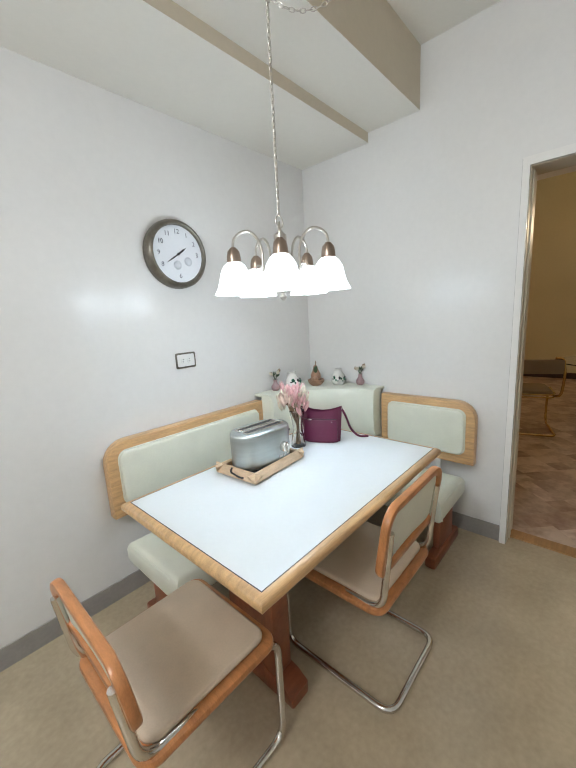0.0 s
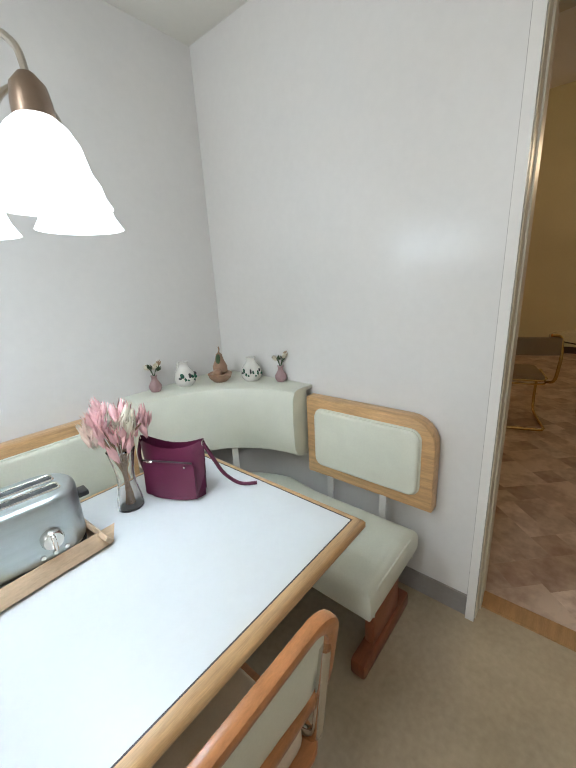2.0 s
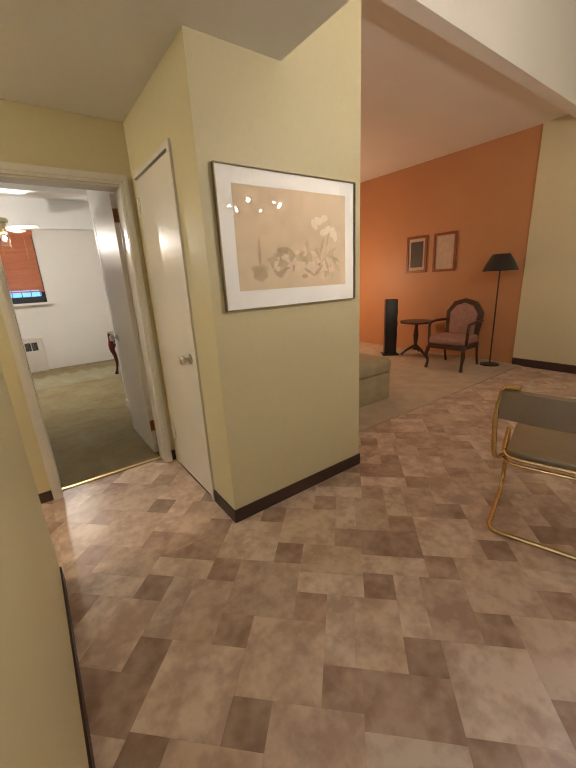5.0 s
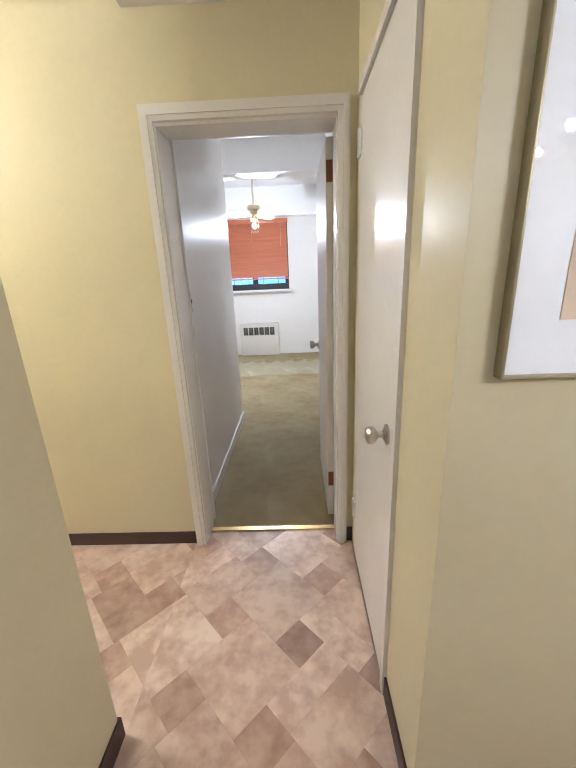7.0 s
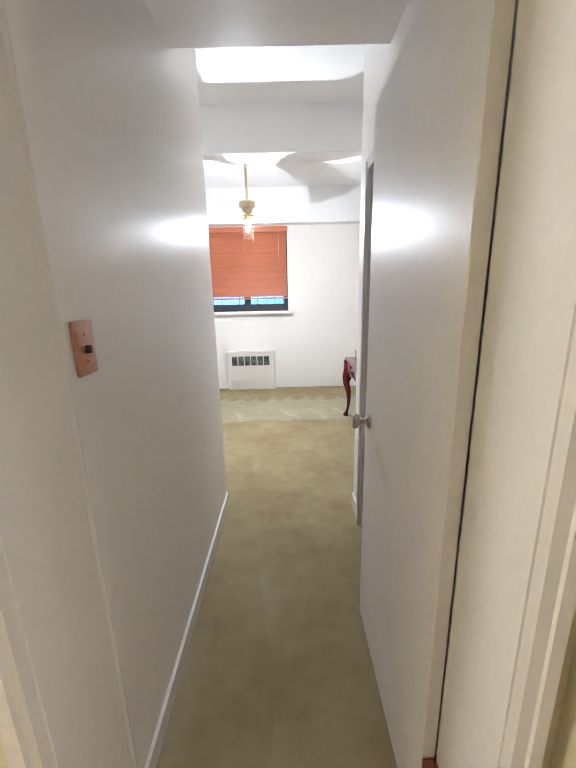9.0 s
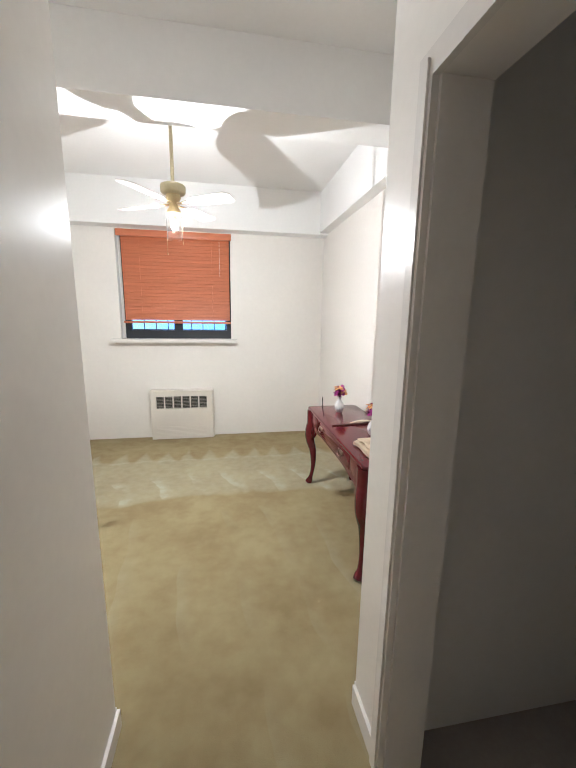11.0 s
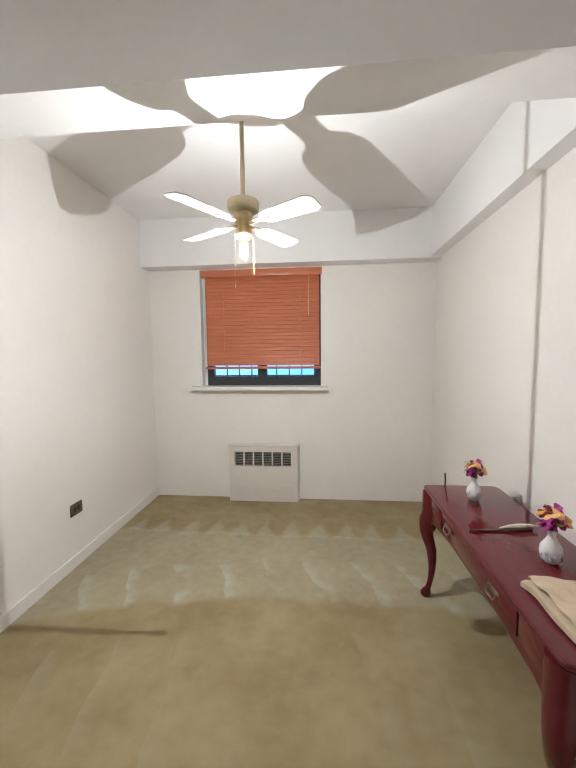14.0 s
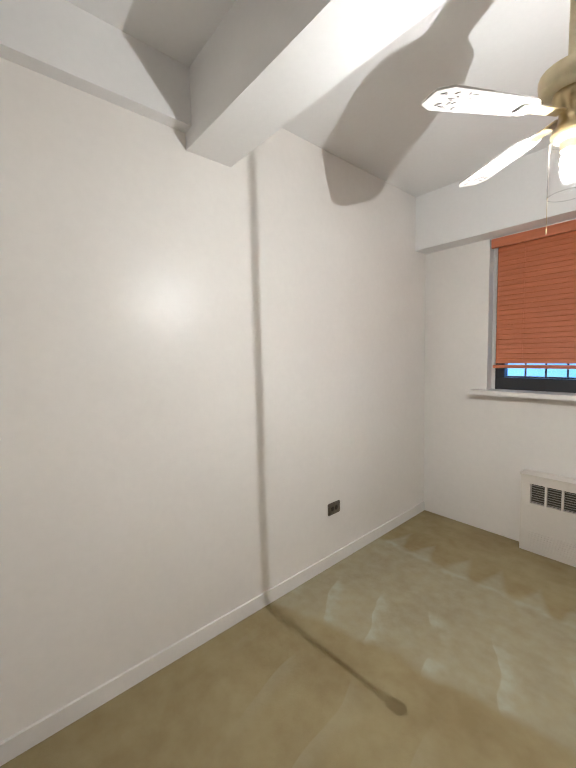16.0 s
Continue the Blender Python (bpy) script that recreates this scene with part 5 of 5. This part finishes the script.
back = structure("backdrop", [(-4.2, 2.2, 7.2, 7.25, -0.5, 4.5)], glow("dusk_sky_glow", (0.28, 0.50, 0.85), 0.4), "plain blue dusk beyond the window", "backdrop")

# radiator cabinet
rd = thing("radiator_cabinet", (-0.939, WN, 0), "cream metal convector cabinet with slotted grilles under the window", "radiator")
rbm = bmesh.new()
for b in ((-0.362, 0.362, -0.112, 0, 0.005, 0.385), (-0.362, 0.362, -0.112, 0, 0.535, 0.595), (-0.362, -0.302, -0.112, 0, 0.385, 0.535), (0.298, 0.362, -0.112, 0, 0.385, 0.535), (-0.302, 0.298, -0.085, 0, 0.385, 0.535)):
    box(rbm, *b)
part("body", rbm, CREAM, rd, "cream enamelled case", False)
part("lid", rbox(-0.37, 0.37, -0.122, 0, 0.595, 0.608, 0.004), CREAM, rd)
part("side_flange", rbox(0.363, 0.377, -0.06, 0, 0.0, 0.60, 0.003, 1), CREAM, rd, smooth=False)
for k in range(6):
    x0 = -0.302 + k * 0.1 + 0.006
    # near-black plate stands in for the unlit inside of the cabinet
    g = part("grille", rbox(x0, x0 + 0.086, -0.092, -0.086, 0.388, 0.532, 0, 1), VENT, rd, "dark vent", False)
    for j in range(8):
        part("vane", rbox(x0, x0 + 0.086, -0.104, -0.094, 0.396 + j * 0.0178, 0.3978 + j * 0.0178, 0, 1), VANE, g, smooth=False)
    if k:
        part("mullion", rbox(x0 - 0.014, x0, -0.112, -0.086, 0.385, 0.535, 0, 1), CREAM, rd, smooth=False)
for j in range(8):
    part("louvre", rbox(-0.305, 0.305, -0.117, -0.112, 0.04 + j * 0.0165, 0.046 + j * 0.0165, 0.001, 1), CREAM, rd, smooth=False)
outlet(pose(WL + 0.001, 3.845, 0.425, 90, 0, 90), "double wall outlet in a dark brushed plate", PEWTER, INK)

# ceiling fan
fn = thing("ceiling_fan", (FAN[0], FAN[1], 2.90), "four-blade white ceiling fan with one lit bulb", "fan")
part("canopy", lathe([(0.06, 0), (0.06, -0.02), (0.03, -0.05), (0.012, -0.055)], 20), FANBODY, fn)
part("rod", lathe([(0.0115, -0.05), (0.0115, -0.58)], 12), FANBODY, fn, "cream down rod")
part("motor_housing", lathe([(0.012, -0.575), (0.03, -0.582), (0.060, -0.586), (0.076, -0.594), (0.079, -0.604), (0.077, -0.634), (0.070, -0.642), (0.046, -0.648), (0.040, -0.652)], 32), FANBODY, fn, "cream and brass motor housing")
part("switch_housing", lathe([(0.044, -0.648), (0.048, -0.664), (0.040, -0.682), (0.028, -0.70), (0.030, -0.725), (0.042, -0.742), (0.046, -0.756), (0.040, -0.768), (0.024, -0.778), (0.021, -0.80)], 28), FANBRASS, fn, "pale brass switch housing")
part("bulb", ball(0.022, (0, 0, -0.83), 1, 1, 1.3, 16, 12), BULB, fn, "lit bulb").visible_shadow = False
gb = bmesh.new()
prg = [(0.026, -0.765), (0.047, -0.775), (0.049, -0.80), (0.049, -0.92)]
lathe(prg + [(r - 0.002, z) for r, z in prg[::-1]], 24, gb)
gs = part("glass_shade", gb, GLASS, fn, "clear glass cylinder shade")
gs.visible_shadow = False
for k, a in enumerate((59, 149, 239, 329)):
    arm = part("blade_iron", turned(rbox(0.03, 0.13, -0.016, 0.016, -0.706, -0.700, 0.002, 1), pose(0, 0, 0, 0, 0, 0)), FANBRASS, fn, "brass blade iron", False, at=pose(0, 0, 0, 0, 0, a))
    outline = [(0.072, -0.014), (0.115, -0.017), (0.132, -0.036), (0.16, -0.047), (0.395, -0.062), (0.43, -0.036), (0.43, 0.036), (0.395, 0.062), (0.16, 0.047), (0.132, 0.036), (0.115, 0.017), (0.072, 0.014)]
    part("scroll_plate", turned(slab([(0.024 * math.cos(q * 0.785) * (1 if q % 2 else 0.7) + 0.148, 0.030 * math.sin(q * 0.785)) for q in range(8)], -0.009, -0.0035), pose(0, 0, -0.70, -11, 0, 0)), FANWHITE, arm, "white scrolled blade bracket", False)
    part("blade", turned(slab(outline, -0.003, 0.003, 0.001, 1), pose(0, 0, -0.70, -11, 0, 0)), FANWHITE, arm, "white blade")
    for j in range(18):
        u, v = 0.365 + 0.05 * math.cos(j * 1.9) * ((j * 0.37) % 1), 0.040 * math.sin(j * 2.6)
        part("motif", turned(slab([(0.013 * math.cos(q * 1.26) * (0.4 + 0.6 * (q % 2)), 0.004 * math.sin(q * 1.26)) for q in range(5)], -0.0042, -0.0031), pose(0, 0, -0.70, -11, 0, 0) @ pose(u, v, 0, 0, 0, j * 40)), FANMOTIF, arm, "faded floral motif", False)
for x, y, z1 in ((-0.048, -0.0015, -1.0), (0.050, 0.0075, -0.93)):
    chn = part("pull_chain", tube([(x, y, -0.765), (x, y, z1)], 0.0008, 6), FANBRASS, fn, "thin pull chain")
    part("chain_pull", lathe([(0.0015, 0), (0.0028, -0.005), (0.0028, -0.012), (0.0015, -0.016)], 10, at=(x, y, z1)), FANBRASS, chn)

# console desk
DX0, DX1, DY0, DY1, DZ = 0.305, 0.755, 2.395, 3.72, 0.715
dk = thing("console_desk", (0.53, 3.03, 0), "polished mahogany console desk with cabriole legs and drawers", "desk")
dx, dy = -0.53, -3.03
top_poly = rounded_rect(DX0 + dx, DX1 + dx, DY0 + dy, DY1 + dy, 0.035, 4)
part("tabletop", slab(top_poly, DZ - 0.024, DZ, 0.008, 3), MAHOG, dk, "glossy mahogany top")
ax0, ax1, ay0, ay1 = DX0 + dx + 0.03, DX1 + dx - 0.012, DY0 + dy + 0.045, DY1 + dy - 0.045


def apron(n, a, drop):
    """Outline of an apron from 0 to a with a scalloped lower edge."""
    sweep = ((0.0, 0.405), (0.022, 0.42), (0.045, 0.455), (0.062, 0.497), (0.085, 0.522), (0.115, 0.532))
    pts = [(0, DZ - 0.024)] + list(sweep)
    for k in range(1, n):
        u = k / n
        pts.append((0.115 + (a - 0.23) * u, 0.532 + drop * (0.5 - 0.5 * math.cos(4 * math.pi * u)) + 0.03 * math.sin(math.pi * u)))
    pts += [(a - x, z) for x, z in sweep[::-1]] + [(a, DZ - 0.024)]
    return pts


def upright(poly, y0, y1, m):
    return turned(slab(poly, y0, y1), m @ Matrix(((1, 0, 0, 0), (0, 0, 1, 0), (0, 1, 0, 0), (0, 0, 0, 1))))


ln, wd = ay1 - ay0, ax1 - ax0
for m in (pose(ax0, ay1, 0, 0, 0, -90), pose(ax1, ay1, 0, 0, 0, -90)):
    part("apron", upright(apron(20, ln, 0.006), -0.01, 0.01, m), MAHOG, dk, smooth=False)
for y in (ay0, ay1):
    part("apron", upright(apron(16, wd, 0.03), -0.01, 0.01, Matrix.Translation((ax0, y, 0))), MAHOG, dk, smooth=False)
for y0, y1, pulls in ((2.648, 3.392, (2.808, 3.288)), (3.402, 3.64, ()), (2.44, 2.638, ())):
    dr = part("drawer_front", rbox(ax0 - 0.018, ax0 - 0.008, y0 + dy, y1 + dy, 0.585, 0.684, 0.004), MAHOG, dk, "long drawer front with two bail pulls" if pulls else "plain apron panel")
    for y in [v + dy for v in pulls]:
        part("back_plate", rbox(ax0 - 0.0205, ax0 - 0.018, y - 0.042, y + 0.042, 0.63, 0.655, 0.001, 1), AGEDBRASS, dr, "dark pull plate", False)
        for d in (-1, 1):
            part("rosette", turned(lathe([(0.009, 0), (0.008, 0.004), (0.0, 0.007)], 12), pose(ax0 - 0.020, y + d * 0.033, 0.643, 0, -90)), AGEDBRASS, dr)
        part("bail_pull", tube(bend([(ax0 - 0.026, y - 0.033, 0.643), (ax0 - 0.032, y - 0.03, 0.618), (ax0 - 0.034, y + 0.03, 0.618), (ax0 - 0.026, y + 0.033, 0.643)], 0.012), 0.003, 6), AGEDBRASS, dr, "aged brass bail pull")
for x, y, sx, sy in ((ax0 + 0.015, ay0 + 0.012, -1, -1), (ax0 + 0.015, ay1 - 0.012, -1, 1), (ax1 - 0.02, ay0 + 0.012, 1, -1), (ax1 - 0.02, ay1 - 0.012, 1, 1)):
    path, rr = [], []
    for t in np.linspace(0, 1, 25):
        z = 0.69 * (1 - t)
        t = max(0.0, (t - 0.167) / 0.833)
        o = 0.03 * math.sin(min(1, t / 0.42) * math.pi) - 0.014 * math.sin(max(0, (t - 0.4) / 0.6) * math.pi) + 0.03 * t ** 4
        path.append((x + sx * o * 0.8, y + sy * o * 0.8, max(z, 0.006)))
        rr.append(0.057 - 0.004 * math.sin(t * 3) - 0.038 * min(1, (t / 0.8)) ** 0.9 if t < 0.9 else 0.016 + 0.016 * math.sin((t - 0.9) / 0.1 * math.pi * 0.6))
    part("cabriole_leg", tube(path, 0.02, 12, taper=rr), MAHOG, dk, "cabriole leg with a pad foot")


def flower_vase(x, y, h, name_label):
    o = thing("porcelain_vase", Matrix.Translation((x, y, DZ)) @ Matrix.Scale(1.18, 4), name_label, "vase", "porcelain vases on the desk")
    part("jar", lathe([(0.018, 0), (0.029, 0.012), (0.0345, 0.035), (0.031, 0.058), (0.016, 0.080), (0.011, 0.094), (0.016, 0.112), (0.007, 0.110)], 22), PORC, o)
    for k in range(6):
        a = radians(-170 + 22 * k)
        part("painted_sprig", ball(0.006, (0.0335 * math.cos(a), 0.0335 * math.sin(a), 0.032 + 0.009 * math.sin(k * 2.1)), 0.35, 0.9, 1.3, 8, 5), GREYGLAZE, o)
    for k in range(9):
        a = k * 2.4
        r = 0.008 + 0.0032 * k
        t = (r * math.cos(a), r * math.sin(a), 0.136 + 0.014 * ((k * 5) % 4))
        part("stem", tube([(0, 0, 0.105), (r * 0.5 * math.cos(a), r * 0.5 * math.sin(a), 0.125), t], 0.0015, 4), LEAF, o)
        b = bmesh.new()
        for j in range(7):
            ph = j * 0.9 + k
            c0 = Vector(t)
            e = c0 + Vector((0.031 * math.cos(ph), 0.031 * math.sin(ph), 0.014 * math.sin(3 * ph)))
            side = Vector((-math.sin(ph), math.cos(ph), 0.4)) * 0.015
            lift = Vector((0, 0, 0.005))
            q = [b.verts.new(p) for p in (c0, c0.lerp(e, 0.4) + side * 0.8 + lift, c0.lerp(e, 0.75) + side * 0.95, e + side * 0.3 - lift, e - side * 0.3 - lift, c0.lerp(e, 0.75) - side * 0.95, c0.lerp(e, 0.4) - side * 0.8 + lift)]
            b.faces.new(q)
        part("flower", b, PURPLE if k < 5 else (ORANGEP, PETALORANGE)[k % 2], o)
    return o


flower_vase(0.525, 3.495, 0.2, "small white porcelain vase with purple and orange flowers")
flower_vase(0.568, 2.89, 0.2, "small white porcelain vase with purple and orange flowers")


def gnome(x, y, rz, body, label):
    b = bmesh.new()
    lathe([(0.020, 0), (0.022, 0.02), (0.021, 0.042), (0.016, 0.056)], 16, b)
    n1 = len(b.faces)
    ball(0.017, (0, 0, 0.062), bm=b)
    n2 = len(b.faces)
    for dxx, dzz, rr in ((-0.014, 0.060, 0.011), (0.014, 0.059, 0.011), (0, 0.055, 0.014), (-0.006, 0.048, 0.010), (0.007, 0.047, 0.010)):
        ball(rr, (dxx * 0.9, -0.014, dzz), bm=b, u=8, v=6)
    n3 = len(b.faces)
    hat = bmesh.new()
    lathe([(0.021, 0.066), (0.020, 0.076), (0.0135, 0.106), (0.006, 0.130), (0.0005, 0.142)], 16, hat)
    for v in hat.verts:
        v.co.x += 0.18 * max(0, v.co.z - 0.07)
        v.co.y += 0.10 * max(0, v.co.z - 0.07)
    tmp = bpy.data.meshes.new("hat_shape")
    hat.to_mesh(tmp)
    hat.free()
    b.from_mesh(tmp)
    b.faces.ensure_lookup_table()
    for k, f in enumerate(b.faces):
        f.material_index = 0 if k < n1 else 2 if k < n3 else 1
    ob = mesh_object("gnome_ornament", b, [body, SCARLET, BEARD], None, True, pose(x, y, DZ, 0, 0, rz) @ Matrix.Scale(1.08, 4))
    return tagged(ob, label, "ornament", "gnome ornaments on the desk")


gnome(0.69, 2.74, -35, SCARLET, "small ornament with pointed red felt cap and white beard")
gnome(0.69, 2.595, -30, MAHOG, "small dark-bodied ornament with red felt cap and beard")

# folded trousers draped over the desk end
tz = DZ + 0.006
cl = thing("folded_trousers", (0, 0, 0), "crumpled khaki trousers folded over the desk end", "clothing")


def cloth(pts_u, rows_v, fn_pos, thick):
    b = bmesh.new()
    top = [[b.verts.new(fn_pos(u / pts_u, v / rows_v, thick)) for v in range(rows_v + 1)] for u in range(pts_u + 1)]
    low = [[b.verts.new(fn_pos(u / pts_u, v / rows_v, 0)) for v in range(rows_v + 1)] for u in range(pts_u + 1)]
    for u in range(pts_u):
        for v in range(rows_v):
            b.faces.new((top[u][v], top[u + 1][v], top[u + 1][v + 1], top[u][v + 1]))
            b.faces.new((low[u][v + 1], low[u + 1][v + 1], low[u + 1][v], low[u][v]))
    for u in range(pts_u):
        b.faces.new((top[u + 1][0], top[u][0], low[u][0], low[u + 1][0]))
        b.faces.new((top[u][rows_v], top[u + 1][rows_v], low[u + 1][rows_v], low[u][rows_v]))
    for v in range(rows_v):
        b.faces.new((top[0][v], top[0][v + 1], low[0][v + 1], low[0][v]))
        b.faces.new((top[pts_u][v + 1], top[pts_u][v], low[pts_u][v], low[pts_u][v + 1]))
    bmesh.ops.recalc_face_normals(b, faces=b.faces)
    return b


def leg_pos(u, v, h):
    """Trouser leg: u across, v from the fold on the top to the hem that hangs at the end."""
    s = v * 0.445
    edge = 2.395
    y = 2.72 - s - 0.10 * u * (1 - v)
    fold = 0.010 * math.sin(u * 7 + v * 3) + 0.006 * math.sin(u * 17 - v * 4) + 0.003 * math.sin(u * 29 + v * 9) + 0.003 * math.sin(u * 4 + v * 21)
    if y > edge:
        z = tz + h + max(0, fold) * (0.3 + h * 40)
        yy = y
    else:
        q = (edge - y)
        z = tz + h * 0.75 - max(0, q - 0.015) * 0.70 + max(0, fold) * 0.45
        yy = edge - q * 0.68 - h * 0.6 - max(0, fold) * 0.35
    x = (0.365 + 0.25 * u) * (1 - v) + (0.372 + 0.20 * u) * v + 0.012 * math.sin(v * 5) * (1 - u) + 0.006 * math.sin(v * 13 + u)
    return (x, yy, z)


part("leg", cloth(44, 52, leg_pos, 0.016), KHAKI, cl, "hanging trouser leg")


def waist_pos(u, v, h):
    """The rolled waist end, lying across the top."""
    left = Vector((0.385, 2.47)).lerp(Vector((0.392, 2.73)), v)
    right = Vector((0.59, 2.515)).lerp(Vector((0.635, 2.615)), v)
    p = left.lerp(right, u)
    puff = (math.sin(math.pi * min(1, max(0.02, v))) ** 0.45) * (math.sin(math.pi * (0.08 + 0.86 * u)) ** 0.4)
    crease = 0.005 * math.sin(u * 9 + v * 5) + 0.005 * math.sin(v * 13 - u * 6) + 0.003 * math.sin(u * 25 + v * 14)
    bow = 0.035 * math.sin(math.pi * u) * v
    return (p.x + 0.004 * math.sin(v * 14), p.y + bow + 0.005 * math.sin(u * 12), tz + 0.026 + (0.026 + crease) * puff + h)


part("waist", cloth(34, 26, waist_pos, 0.006), KHAKI, cl, "rumpled waist end")
rod = thing("letter_opener", pose(0.505, 3.135, DZ, 0, 0, 8), "dark wooden letter opener with a pale feathered grip", "letter opener")
part("blade", turned(slab([(-0.16, 0), (-0.06, -0.011), (0.04, -0.015), (0.12, -0.010), (0.15, 0.0), (0.12, 0.012), (0.04, 0.015), (-0.06, 0.011)], 0.0, 0.01, 0.003), pose(0, 0, 0)), DARKWOOD, rod)
part("grip", tube([(-0.01, 0.004, 0.012), (0.04, 0.008, 0.016), (0.09, 0.004, 0.018), (0.13, 0.010, 0.017), (0.175, 0.0, 0.016)], 0.008, 8, taper=[0.003, 0.009, 0.012, 0.008, 0.004]), PETALWHITE, rod, "pale grip")
rb = thing("short_rod", (0.44, 3.708, DZ), "short dark metal rod standing on the desk edge", "rod")
part("rod", tube([(0.0, 0.0, 0.0), (0.001, 0.0, 0.04), (-0.002, 0.0, 0.08)], 0.0045, 8), INK, rb)

# ---- hall tiles ----
TILE = mat("stone_pattern_tile", (0.67, 0.525, 0.415), 0.34, scale=7, fine=24, bump=0.02, random_by=0.14, dark=(0.49, 0.345, 0.26), edge=(0.60, 0.88))
TILEP = mat("pale_stone_tile", (0.72, 0.585, 0.48), 0.34, scale=7, fine=26, bump=0.02, random_by=0.12, dark=(0.53, 0.385, 0.30), edge=(0.60, 0.88))
TILED = mat("brown_stone_tile", (0.51, 0.37, 0.28), 0.36, scale=9, fine=24, bump=0.02, random_by=0.2, dark=(0.36, 0.235, 0.17), edge=(0.58, 0.92))


def clipped(poly, x0, x1, y0, y1):
    for axis, lim, sign in ((0, x0, 1), (0, x1, -1), (1, y0, 1), (1, y1, -1)):
        out = []
        for k, p in enumerate(poly):
            q = poly[(k + 1) % len(poly)]
            a, b = sign * (p[axis] - lim), sign * (q[axis] - lim)
            if a >= 0:
                out.append(p)
            if a * b < 0:
                t = a / (a - b)
                out.append((p[0] + (q[0] - p[0]) * t, p[1] + (q[1] - p[1]) * t))
        poly = out
        if len(poly) < 3:
            return []
    return poly


REGIONS = ((-0.834, 4.95, -5.19, -1.06), (-0.834, 0.042, -1.06, 0.085), (-3.39, -0.834, -0.889, -0.004), (1.12, 4.95, -1.06, -0.68))
hall_floor = bpy.data.objects["floor_hall"]
big, small, turn45 = 0.31, 0.142, radians(45)
ca, sa = math.cos(turn45), math.sin(turn45)
TILES = (TILE, TILED, TILEP)
rest = [bmesh.new() for k in range(3)]
made = 0
for i in range(-26, 27):
    for j in range(-26, 27):
        gx, gy = i * big - j * small, i * small + j * big
        # each large field is whole or cut into two of unequal width, beside one small brown square
        cut = (i * 5 + j * 3) % 7
        fields = [(big, 0, small, small, 1)]
        if cut in (1, 4):
            fields += [(0, 0, big, 0.19, 0), (0, 0.19, big, 0.12, 2)]
        elif cut in (2, 6):
            fields += [(0, 0, 0.12, big, 2), (0.12, 0, 0.19, big, 1 if cut == 6 else 0)]
        else:
            fields += [(0, 0, big, big, 2 if cut == 3 else 0)]
        for ox_, oy_, w, h, kind in fields:
            g = 0.0003
            sq = [(gx + ox_ + g, gy + oy_ + g), (gx + ox_ + w - g, gy + oy_ + g), (gx + ox_ + w - g, gy + oy_ + h - g), (gx + ox_ + g, gy + oy_ + h - g)]
            sq = [(ca * x - sa * y - 0.472, sa * x + ca * y - 0.906) for x, y in sq]
            for reg in REGIONS:
                pl = clipped(sq, *reg)
                if len(pl) < 3:
                    continue
                cx = sum(p[0] for p in pl) / len(pl)
                cy = sum(p[1] for p in pl) / len(pl)
                near = -1.6 < cx < 1.5 and cy > -2.9
                if near and made < 300:
                    mesh_object("tile", slab([(x - cx, y - cy) for x, y in pl], -0.0035, 0.0), TILES[kind], hall_floor, at=(cx, cy, 0))
                    made += 1
                else:
                    b = rest[kind]
                    lo = [b.verts.new((x, y, -0.0035)) for x, y in pl]
                    hi = [b.verts.new((x, y, 0.0)) for x, y in pl]
                    b.faces.new(hi)
                    for k in range(len(pl)):
                        b.faces.new((lo[k], lo[(k + 1) % len(pl)], hi[(k + 1) % len(pl)], hi[k]))
for k, nm in enumerate(("outer_tiles", "outer_brown_tiles", "outer_pale_tiles")):
    bmesh.ops.recalc_face_normals(rest[k], faces=rest[k].faces)
    tagged(mesh_object(nm, rest[k], TILES[k], hall_floor), kind="stuff")
